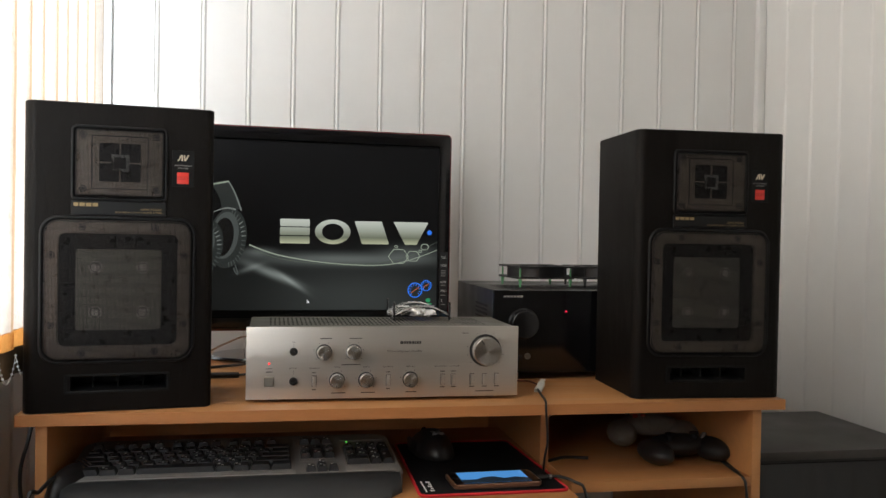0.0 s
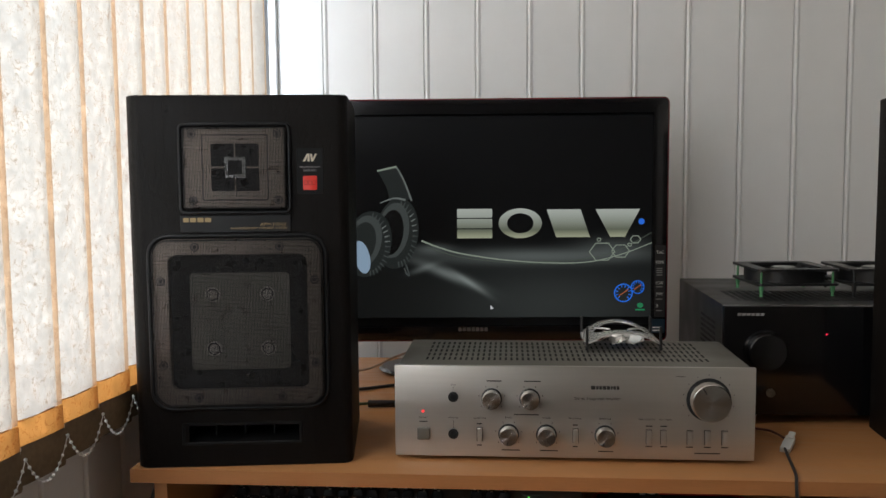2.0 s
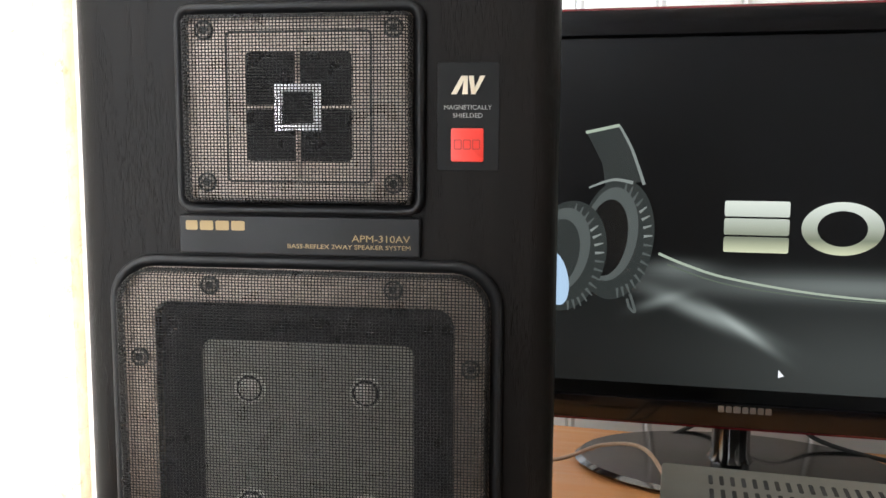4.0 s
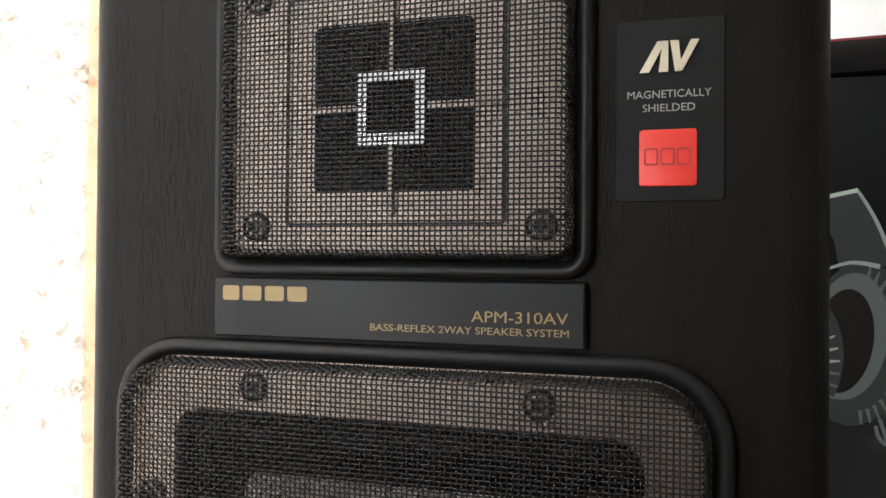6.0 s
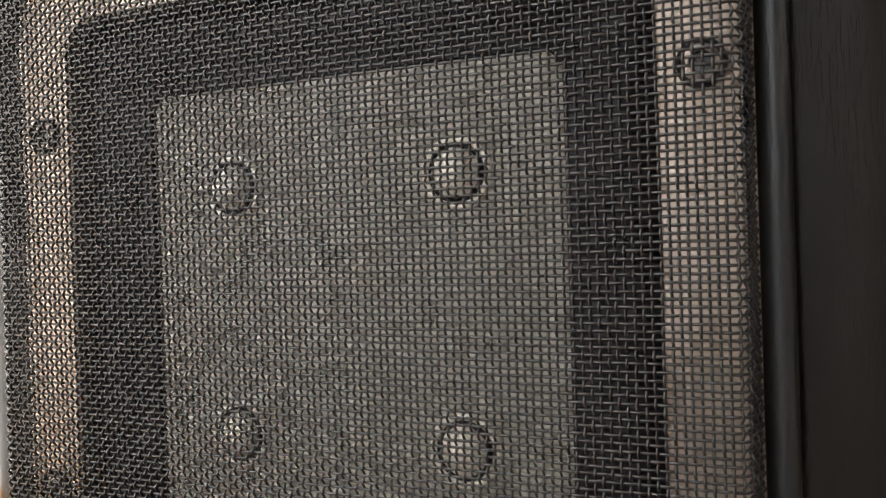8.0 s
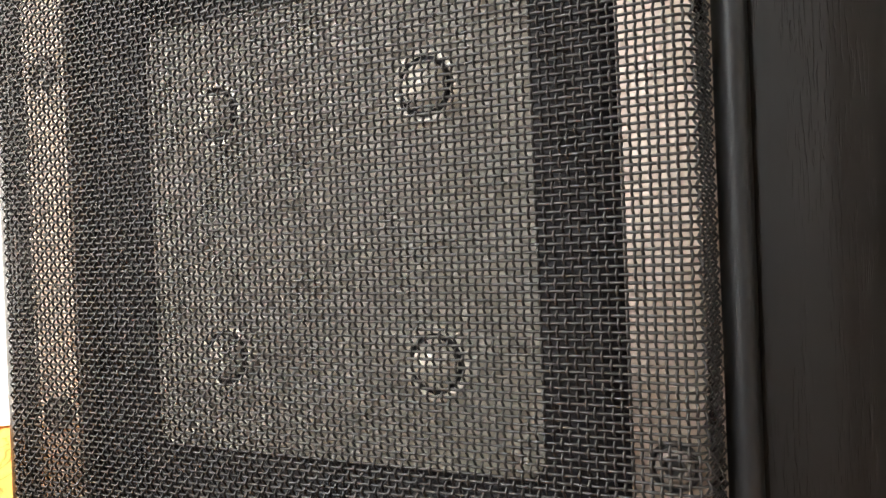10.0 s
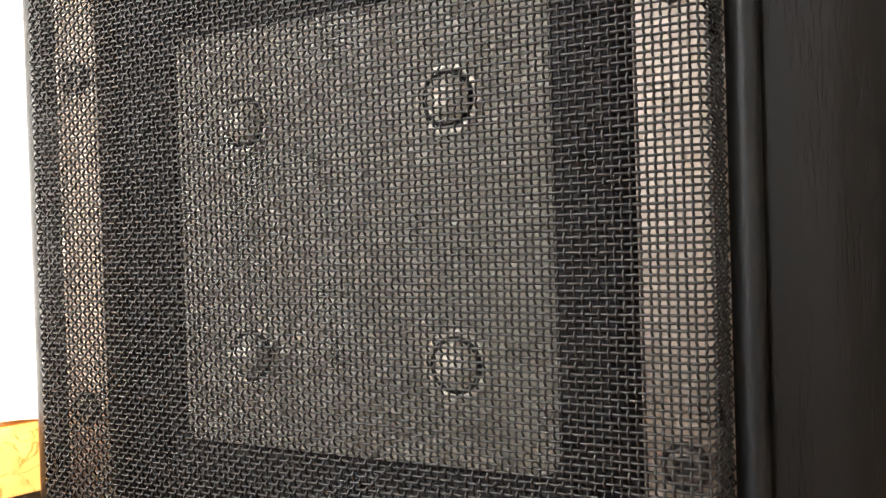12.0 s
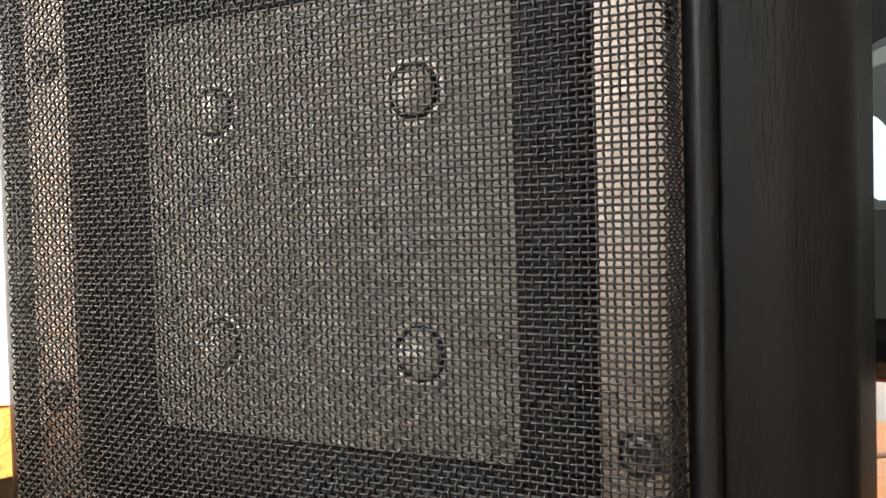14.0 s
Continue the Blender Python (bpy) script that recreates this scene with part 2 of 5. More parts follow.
SLAT = fabric("crinkled_cream_blind_cloth", (0.74, 0.70, 0.64), (0.73, 0.695, 0.65), 0.70, 0.45)
# edge strip tinted tan: the weaker light through overlapping slats, put into colour
SLAT_EDGE = fabric("cream_cloth_overlap_tint", (0.66, 0.54, 0.42), (0.86, 0.72, 0.58), 0.5, 0.60)
FLAP = fabric("tan_blind_hem", (0.50, 0.30, 0.13), (0.74, 0.50, 0.25), 0.9, 0.30)
POCKET = mat("doubled_brown_weight_pocket", (0.20, 0.145, 0.090), 0.85, vary=0.22, scale=60, bump=0.3, bump_scale=300, spec=0.1)


# ---- mesh helpers ----
def finish(bm, name, material, smooth=None):
    bmesh.ops.recalc_face_normals(bm, faces=bm.faces)
    me = bpy.data.meshes.new(name)
    bm.to_mesh(me)
    bm.free()
    me.materials.append(material)
    if smooth is not None:
        me.shade_smooth()
        me.set_sharp_from_angle(angle=radians(smooth))
    return me


def part(name, bm, material, parent=None, label="", smooth=35, at=None):
    """Links a bmesh (or a ready mesh) as one object under a thing or part."""
    me = bm if isinstance(bm, bpy.types.Mesh) else finish(bm, name, material, smooth)
    ob = new(name, me)
    ob.parent = parent
    if at is not None:
        ob.matrix_basis = at
    if label:
        tagged(ob, label)
    return ob


def thing(name, label, category, m=None, group="", kind=""):
    ob = new(name)
    ob.empty_display_size = 0.02
    if m is not None:
        ob.matrix_basis = m
    return tagged(ob, label, category, group, kind)


def box(x0, x1, y0, y1, z0, z1, bevel=0.0, bm=None, seg=2):
    own = bmesh.new()
    bmesh.ops.create_cube(own, size=1)
    for v in own.verts:
        v.co = Vector((x0 + (v.co.x + 0.5) * (x1 - x0), y0 + (v.co.y + 0.5) * (y1 - y0), z0 + (v.co.z + 0.5) * (z1 - z0)))
    if bevel:
        bmesh.ops.bevel(own, geom=own.edges[:], offset=bevel, segments=seg, affect="EDGES", profile=0.6)
    if bm is None:
        return own
    return merge(bm, own)


def merge(bm, own):
    me = bpy.data.meshes.new("tmp")
    own.to_mesh(me)
    own.free()
    bm.from_mesh(me)
    bpy.data.meshes.remove(me)
    return bm


def rr(u0, u1, v0, v1, r, n=6):
    """A rounded rectangle, counter-clockwise."""
    pts = []
    for cu, cv, a0 in ((u1 - r, v1 - r, 0), (u0 + r, v1 - r, 90), (u0 + r, v0 + r, 180), (u1 - r, v0 + r, 270)):
        for i in range(n + 1):
            a = radians(a0 + 90 * i / n)
            pts.append((cu + r * math.cos(a), cv + r * math.sin(a)))
    return pts


def loft(bm, loops, cap0=False, cap1=False, closed=True):
    rings = [[bm.verts.new(p) for p in loop] for loop in loops]
    n = len(rings[0])
    for a, b in zip(rings, rings[1:]):
        for i in range(n if closed else n - 1):
            j = (i + 1) % n
            bm.faces.new((a[i], a[j], b[j], b[i]))
    if cap0:
        bm.faces.new(rings[0])
    if cap1:
        bm.faces.new(rings[-1])
    return bm


def frontal(u0, u1, v0, v1, r, steps, cap0=False, cap1=False, n=6, bm=None):
    """Rounded-rectangle loft that faces -y; steps are (inset, y) or (inset, y, radius)."""
    loops = []
    for s in steps:
        i, y = s[0], s[1]
        rad = s[2] if len(s) > 2 else max(r - i, 0.0004)
        loops.append([(u, y, v) for u, v in rr(u0 + i, u1 - i, v0 + i, v1 - i, rad, n)])
    return loft(bm or bmesh.new(), loops, cap0, cap1)


def lathe(profile, n=24, axis="y", at=(0, 0, 0), bm=None):
    """Turns (radius, height) points round an axis; closed at both ends."""
    bm = bm or bmesh.new()
    loops = []
    for r, h in profile:
        ring = []
        for i in range(n):
            a = 2 * math.pi * i / n
            c, s = r * math.cos(a), r * math.sin(a)
            p = (c, h, s) if axis == "y" else (c, s, h) if axis == "z" else (h, c, s)
            ring.append(Vector(p) + Vector(at))
        loops.append(ring)
    return loft(bm, loops, True, True)


def tube(points, r, n=8, bm=None, smooth_steps=0):
    """A round cable along a list of points, eased through them."""
    bm = bm or bmesh.new()
    pts = [Vector(p) for p in points]
    if smooth_steps:
        fine = []
        for i in range(len(pts) - 1):
            p0, p1, p2, p3 = pts[max(i - 1, 0)], pts[i], pts[i + 1], pts[min(i + 2, len(pts) - 1)]
            for k in range(smooth_steps):
                t = k / smooth_steps
                fine.append(0.5 * ((2 * p1) + (p2 - p0) * t + (2 * p0 - 5 * p1 + 4 * p2 - p3) * t * t + (3 * p1 - p0 - 3 * p2 + p3) * t ** 3))
        pts = fine + [pts[-1]]
    loops, up = [], Vector((0.13, 0.31, 1))
    for i, p in enumerate(pts):
        d = (pts[min(i + 1, len(pts) - 1)] - pts[max(i - 1, 0)]).normalized()
        a = d.cross(up).normalized()
        b = a.cross(d)
        up = b
        loops.append([p + r * (math.cos(2 * math.pi * k / n) * a + math.sin(2 * math.pi * k / n) * b) for k in range(n)])
    return loft(bm, loops, True, True)


def lettering(words, size, at, material, parent, name="lettering", width=None, turn=(90, 0, 0), label=""):
    """Raised print in the built-in font, fitted to a width; `at` is its lower left corner."""
    cu = bpy.data.curves.new(name, "FONT")
    cu.body, cu.size, cu.extrude = words, size, 0.00008
    cu.resolution_u = 3
    tmp = new("tmp", cu)
    me = bpy.data.meshes.new_from_object(tmp.evaluated_get(bpy.context.evaluated_depsgraph_get()))
    bpy.data.objects.remove(tmp)
    xs = [v.co.x for v in me.vertices]
    k = width / (max(xs) - min(xs)) if width else 1
    for v in me.vertices:
        v.co.x = (v.co.x - min(xs)) * k
    me.materials.clear()
    me.materials.append(material)
    return part(name, me, material, parent, label, at=pose(*at, *turn))


def flat(points, y, bm=None, thick=0.0004):
    """A thin plate with the given outline (u, v), its face towards -y."""
    bm = bm or bmesh.new()
    return loft(bm, [[(u, y + thick, v) for u, v in points], [(u, y, v) for u, v in points]], True, True)

# ---- the room ----
FLOOR_Z, CEIL_Z = -0.88, 1.72
NORTH_Y, WEST_X, EAST_X, SOUTH_Y = 0.74, -0.10, 1.575, -4.0

floor = tagged(part("floor", box(-0.4, 3.2, SOUTH_Y - 0.2, NORTH_Y + 0.2, FLOOR_Z - 0.1, FLOOR_Z), FLOORWOOD), "brown wood laminate floor of the room", "floor", kind="structure")
ceiling = tagged(part("ceiling", box(-0.4, 3.2, SOUTH_Y - 0.2, NORTH_Y + 0.2, CEIL_Z, CEIL_Z + 0.1), PLASTER), "plain white painted ceiling", "ceiling", kind="structure")


def panel_mesh(width, height):
    """One ribbed wall panel: a flat face, a sharp drop into a groove and a soft rise out of it. Faces -y."""
    prof = [(0, 0), (width - 0.0122, 0.0), (width - 0.0116, 0.0008), (width - 0.0112, 0.0045), (width - 0.0092, 0.0046), (width - 0.0087, 0.0004),
            (width - 0.0080, -0.0014), (width - 0.0068, -0.0028), (width - 0.0050, -0.0034), (width - 0.0030, -0.0027), (width - 0.0012, -0.0009), (width, 0.0)]
    bm = bmesh.new()
    front0 = [(x, y, 0) for x, y in prof] + [(width, 0.012, 0), (0, 0.012, 0)]
    loft(bm, [front0, [(x, y, height) for x, y, _ in front0]], True, True)
    return finish(bm, "panel", PANEL, 30)


def panelled_wall(name, label, origin, turn, count, pitch, height, base):
    """A wall clad with upright panels, each a piece of its own."""
    wall = tagged(part(name, box(-0.02, count * pitch + 0.02, 0.012, 0.14, 0, height), PANEL, at=pose(*origin, 0, 0, turn)), label, "wall", kind="structure")
    me = panel_mesh(pitch, height)
    for i in range(count):
        part("panel", me, PANEL, wall, at=pose(i * pitch, 0, 0))
    return wall


HEIGHT = CEIL_Z - FLOOR_Z
panelled_wall("wall_north", "wall clad in white ribbed plastic panels", (-0.0105, NORTH_Y, FLOOR_Z), 0, 16, 0.1008, HEIGHT, FLOOR_Z)
panelled_wall("wall_east", "wall clad in white ribbed plastic panels beside the desk", (EAST_X, NORTH_Y - 0.012, FLOOR_Z), -90, 30, 0.1035, HEIGHT, FLOOR_Z)
tagged(part("trim_corner", box(EAST_X - 0.022, EAST_X, NORTH_Y - 0.020, NORTH_Y, FLOOR_Z, CEIL_Z, 0.004), PANEL), "white plastic corner strip between the panelled walls", "trim", kind="structure")
tagged(part("trim_window_corner", box(-0.026, -0.0110, NORTH_Y - 0.014, NORTH_Y + 0.01, FLOOR_Z, CEIL_Z, 0.003), PANEL), "white plastic edge strip beside the window", "trim", kind="structure")

# the west wall with its window: panels under the sill, plain piers beside and above
SILL_Z, WIN_TOP, WIN_Y0, WIN_Y1 = 0.078, 1.50, -1.72, 0.735
west = panelled_wall("wall_west", "white panelled wall below the window", (-0.070, -3.2, FLOOR_Z), 90, 39, 0.1008, SILL_Z - 0.03 - FLOOR_Z, FLOOR_Z)
tagged(part("wall_west_pier_north", box(-0.30, -0.062, WIN_Y1, NORTH_Y + 0.14, SILL_Z - 0.03, CEIL_Z), PANEL), "white window reveal beside the corner", "wall", kind="structure")
tagged(part("wall_west_pier_south", box(-0.30, -0.062, SOUTH_Y, WIN_Y0, SILL_Z - 0.03, CEIL_Z), PANEL), "white wall beside the window", "wall", kind="structure")
tagged(part("wall_west_lintel", box(-0.30, -0.062, WIN_Y0, WIN_Y1, WIN_TOP, CEIL_Z), PANEL), "white wall above the window", "wall", kind="structure")
tagged(part("wall_west_base", box(-0.30, -0.0705, SOUTH_Y, -3.2, FLOOR_Z, SILL_Z - 0.03), PANEL), "white wall at the far end of the room", "wall", kind="structure")
# the rest of the room behind the camera: unseen walls, added to throw back light
tagged(part("wall_south", box(-0.3, 3.2, SOUTH_Y - 0.15, SOUTH_Y, FLOOR_Z, CEIL_Z), REAR), "added light beige wall behind, unseen", "wall", kind="structure")
tagged(part("wall_east_return", box(1.5755, 3.2, -2.5, -2.375, FLOOR_Z, CEIL_Z), REAR), "added light beige return wall, unseen", "wall", kind="structure")
tagged(part("wall_east_rear", box(3.05, 3.2, SOUTH_Y, -2.5, FLOOR_Z, CEIL_Z), REAR), "added light beige side wall, unseen", "wall", kind="structure")

window = thing("window_1", "brown framed window behind the vertical blind", "window", kind="structure")
part("window_sill", box(-0.30, -0.036, WIN_Y0 - 0.02, WIN_Y1 + 0.02, SILL_Z - 0.03, SILL_Z, 0.004), SILL, window, "brown window sill board")
for z0, z1 in ((SILL_Z, SILL_Z + 0.06), (WIN_TOP - 0.06, WIN_TOP)):
    part("window_frame", box(-0.26, -0.20, WIN_Y0, WIN_Y1, z0, z1, 0.004), SILL, window)
for y0, y1 in ((WIN_Y0, WIN_Y0 + 0.06), (WIN_Y1 - 0.05, WIN_Y1)):
    part("window_frame", box(-0.26, -0.20, y0, y1, SILL_Z + 0.06, WIN_TOP - 0.06, 0.004), SILL, window)
part("window_mullion", box(-0.140, -0.090, 0.145, 0.245, SILL_Z, WIN_TOP, 0.004), SILL, window, "brown upright window post")

# ---- vertical blind ----
blind = thing("vertical_blind", "cream crinkled cloth vertical blind over the bright window", "blind")
PITCH, BLIND_X, HEM_TOP, HEM_LOW, SLAT_TOP = 0.0795, -0.022, 0.114, 0.049, 1.56
SEAM = 0.0885


def slat_mesh():
    bm = bmesh.new()
    w, n = 0.089, 10
    rows = []
    for z in [HEM_TOP + (SLAT_TOP - HEM_TOP) * k / 12 for k in range(13)]:
        rows.append([(0.0022 * math.sin(math.pi * i / n) + 0.0006 * math.sin(9 * z + i), -w / 2 + w * i / n, z) for i in range(n + 1)])
    back = [[(x - 0.0005, y, z) for x, y, z in r] for r in rows]
    loft(bm, [r + b[::-1] for r, b in zip(rows, back)], True, True)
    me = finish(bm, "slat", SLAT, 60)
    me.materials.append(SLAT_EDGE)
    # overlap tint on the edge that lies over the next slat
    for f in me.polygons:
        if f.center.y > w / 2 - 0.0089:
            f.material_index = 1
    return me


def flap_mesh():
    """The single layer of tan cloth over the pocket, with an uneven upper edge."""
    bm = bmesh.new()
    w, n = 0.089, 10
    loops = []
    for k in range(4):
        row = []
        for i in range(n + 1):
            top = HEM_TOP + 0.0014 * math.sin(i * 1.1)
            row.append((0.0022 * math.sin(math.pi * i / n) + 0.0004, -w / 2 + w * i / n, SEAM + (top - SEAM) * k / 3))
        loops.append(row + [(x - 0.0008, y, z) for x, y, z in row[::-1]])
    loft(bm, loops, True, True)
    return finish(bm, "hem_flap", FLAP, 40)


def pocket_mesh():
    bm = bmesh.new()
    w, n = 0.089, 10
    loops = []
    for z, t in ((HEM_LOW, 0.0006), (HEM_LOW + 0.003, 0.0024), (SEAM - 0.004, 0.0024), (SEAM, 0.0008)):
        fr = [(0.0022 * math.sin(math.pi * i / n) + t / 2, -w / 2 + w * i / n, z) for i in range(n + 1)]
        loops.append(fr + [(x - t, y, z) for x, y, z in fr[::-1]])
    loft(bm, loops, True, True)
    return finish(bm, "weight_pocket", POCKET, 40)


SLAT_ME, FLAP_ME, POCKET_ME = slat_mesh(), flap_mesh(), pocket_mesh()
rail = part("head_rail", box(-0.045, 0.0, -1.84, 0.70, SLAT_TOP, SLAT_TOP + 0.04, 0.004), WHITE_PLASTIC, blind, "white blind head rail")
slat_ys = [0.6225 - PITCH * k for k in range(31)]
for k, y in enumerate(slat_ys):
    s = part("slat", SLAT_ME, SLAT, blind, at=pose(BLIND_X, y, 0, 0, 0, -8.5 + 1.4 * math.sin(k * 2.3)))
    part("hem_flap", FLAP_ME, FLAP, s, "tan translucent hem cloth")
    part("weight_pocket", POCKET_ME, POCKET, s, "grey-brown doubled pocket with a weight inside")
    clip = box(-0.002, 0.004, -0.006, 0.006, HEM_LOW + 0.036, HEM_LOW + 0.040, 0.001)
    box(0.0015, 0.0045, -0.0045, 0.0045, HEM_LOW + 0.026, HEM_LOW + 0.036, 0.001, clip)
    part("chain_clip", clip, WHITE_PLASTIC, s, "white plastic chain clip", at=pose(0.002, -0.030, 0))


def chain_mesh():
    """A sagging string of beads between two clips."""
    bm = bmesh.new()
    pts = []
    for i in range(14):
        t = i / 13
        pts.append((0, -PITCH * t, -0.034 * (1 - (2 * t - 1) ** 2) - 0.0))
    for p in pts:
        bmesh.ops.create_icosphere(bm, subdivisions=1, radius=0.0021, matrix=Matrix.Translation(p))
    tube(pts, 0.0005, 5, bm)
    return finish(bm, "bead_chain", BEAD, 80)


CHAIN_ME = chain_mesh()
for y in slat_ys[:-1]:
    part("bead_chain", CHAIN_ME, BEAD, blind, "string of small white plastic beads", at=pose(BLIND_X + 0.0085, y - 0.030, HEM_LOW + 0.030))

# ---- desk ----
desk = thing("computer_desk", "beech laminate computer desk with a raised shelf and cubby", "desk")
part("shelf_board", box(-0.005, 1.187, 0.0012, 0.645, -0.017, 0, 0.0012), BEECH, desk, "beech laminate shelf board")
part("edge_band", box(-0.005, 1.187, 0.0, 0.0012, -0.0168, -0.0002), BEECH_EDGE, desk)
for x0, x1, y0, name in ((0.020, 0.036, 0.010, "side_panel"), (1.134, 1.150, 0.010, "side_panel"), (0.806, 0.821, 0.135, "divider")):
    part(name, box(x0, x1, y0, 0.60, FLOOR_Z, -0.017, 0.001), BEECH, desk)
part("cubby_floor", box(0.821, 1.134, 0.012, 0.60, -0.146, -0.130, 0.001), BEECH, desk, "beech board inside the open cubby")
part("keyboard_tray", box(0.037, 0.8055, -0.20, 0.42, -0.145, -0.129, 0.0012), BEECH, desk, "beech tray under the shelf, pulled out")
# added board behind the open cubby, there to keep it dark
part("cubby_shade_panel", box(0.8215, 1.1335, 0.575, 0.590, -0.1295, -0.0175), BEECH, desk)
part("modesty_panel", box(0.036, 0.806, 0.50, 0.515, FLOOR_Z + 0.1, -0.017), BEECH, desk)

# ---- loudspeakers ----
MM = 0.001


def weave(u0, u1, v0, v1, r, rise, edge, across, up, wire, name):
    """Woven wire cloth pressed into a shallow tray: two sets of crimped wires."""
    wall, foot = rise - edge, 0.0008
    span, run = wall + edge * math.pi / 2, foot + edge
    grow = span - run
    gu0, gu1, gv0, gv1, gr = u0 - grow, u1 + grow, v0 - grow, v1 + grow, r + grow

    def border(u, v):
        """Distance inside the cloth's border, and the way inwards."""
        cu, cv = (gu0 + gu1) / 2, (gv0 + gv1) / 2
        qu, qv = np.abs(u - cu) - (gu1 - gu0) / 2 + gr, np.abs(v - cv) - (gv1 - gv0) / 2 + gr
        s = gr - np.hypot(np.maximum(qu, 0), np.maximum(qv, 0)) - np.minimum(np.maximum(qu, qv), 0)
        both = (qu > 0) & (qv > 0)
        l = np.maximum(np.hypot(np.maximum(qu, 0), np.maximum(qv, 0)), 1e-9)
        nu = np.where(both, qu / l, (qu >= qv) * 1.0)
        nv = np.where(both, qv / l, (qv > qu) * 1.0)
        return s, -nu * np.sign(u - cu), -nv * np.sign(v - cv)

    verts, faces = [], []
    base = 0
    rng = np.random.default_rng(3)

    def add_set(a0, a1, b0, b1, upright):
        nonlocal base
        own, other = (across, up) if upright else (up, across)
        count = int(round((a1 - a0) / own))
        nb = int(round((b1 - b0) / other)) * 2
        for i in range(count + 1):
            b = np.linspace(b0, b1, nb + 1)
            aa = a0 + (a1 - a0) * i / count + 0.00006 * np.sin(b * 90 + i * 1.7) + rng.normal(0, 0.00003)
            u, v = (aa, b) if upright else (b, aa)
            s, iu, iv = border(u, v)
            k = np.where(s > 0)[0]
            if len(k) < 3:
                continue
            u, v, s, iu, iv = u[k], v[k], s[k], iu[k], iv[k]
            bend = np.clip((s - wall) / edge, 0, math.pi / 2)
            d = np.where(s < wall, foot * s / wall, foot + edge * (1 - np.cos(bend))) + np.maximum(s - span, 0)
            h = np.where(s < wall, s, wall + edge * np.sin(bend))
            crimp = (0.95 if upright else 0.25) * wire * np.cos((k % 4) * (math.pi / 2) + math.pi * i + (0 if upright else math.pi))
            move = grow + d - s + crimp * np.cos(bend)
            p0 = np.stack([u + iu * move, -h + crimp * np.sin(bend), v + iv * move], 1)
            n = len(k)
            t = np.gradient(p0, axis=0)
            t /= np.linalg.norm(t, axis=1)[:, None]
            e1 = np.tile(np.array([1.0, 0, 0]) if upright else np.array([0, 0, 1.0]), (n, 1))
            e2 = np.cross(t, e1)
            e2 /= np.linalg.norm(e2, axis=1)[:, None]
            e1 = np.cross(e2, t)
            p = np.stack([p0 + (e1 * math.cos(q * math.pi / 3) + e2 * math.sin(q * math.pi / 3)) * wire / 2 for q in range(6)], 1)
            verts.append(p.reshape(-1, 3))
            q0 = base + 6 * np.arange(n - 1)
            f = np.stack([np.stack([q0 + q, q0 + (q + 1) % 6, q0 + 6 + (q + 1) % 6, q0 + 6 + q], 1) for q in range(6)], 1)
            faces.append(f.reshape(-1, 4))
            base += 6 * n

    add_set(gu0, gu1, gv0, gv1, True)
    add_set(gv0, gv1, gu0, gu1, False)
    v, f = np.concatenate(verts), np.concatenate(faces)
    me = bpy.data.meshes.new(name)
    me.vertices.add(len(v))
    me.vertices.foreach_set("co", v.ravel())
    me.loops.add(f.size)
    me.loops.foreach_set("vertex_index", f.ravel().astype(np.int32))
    me.polygons.add(len(f))
    me.polygons.foreach_set("loop_start", (4 * np.arange(len(f))).astype(np.int32))
    me.update(calc_edges=True)
    me.shade_smooth()
    me.materials.append(WIRE)
    return me


def screw_mesh():
    bm = lathe([(0.0051, 0.0), (0.0050, -0.0011), (0.0047, -0.0015), (0.0044, -0.0012), (0.0042, -0.0005), (0.0039, -0.0006), (0.0036, -0.0012), (0.0025, -0.0014), (0.0022, -0.0011), (0.0020, -0.0002), (0.0003, -0.0002)], 24)
    me = finish(bm, "screw", BLACK, 40)
    me.materials.append(SCREW)
    for f in me.polygons:
        if 0.0023 < math.hypot(f.center.x, f.center.z) < 0.0040:
            f.material_index = 1
    return me


SCREW_ME = screw_mesh()


def diaphragm_mesh():
    """The flat square diaphragm."""
    return finish(frontal(0.0711, 0.1886, 0.1137, 0.2346, 0.006, [(0, 0.0090), (0, 0.0078), (0.0006, 0.0075)], False, True), "diaphragm", CONE, 30)


def dimple_mesh():
    """A pressed round cap: a pale rim, a groove coloured black for its shade and a low dome."""
    me = finish(lathe([(0.0091, 0.0), (0.0089, -0.0009), (0.0085, -0.0012), (0.0076, -0.0012), (0.0072, -0.0008), (0.0069, -0.0001), (0.0064, -0.0001), (0.0060, -0.0012), (0.0052, -0.0028), (0.0040, -0.0039), (0.0022, -0.0046), (0.0003, -0.0048)], 32), "dimple", DIMPLE, 60)
    # black on the groove faces paints in the shade between rim and dome
    me.materials.append(RUBBER)
    for f in me.polygons:
        if 0.0061 < math.hypot(f.center.x, f.center.z) < 0.0073:
            f.material_index = 1
    return me


DIMPLE_ME = dimple_mesh()


def bars_in(u0, u1, v0, v1, weights, gap):
    """Plain upright blocks that share a width: stands in for a mark."""
    total = sum(weights) + gap * (len(weights) - 1)
    u, out = u0, []
    for w in weights:
        du = (u1 - u0) * w / total
        out.append((u, u + du, v0, v1))
        u += du + (u1 - u0) * gap / total
    return out


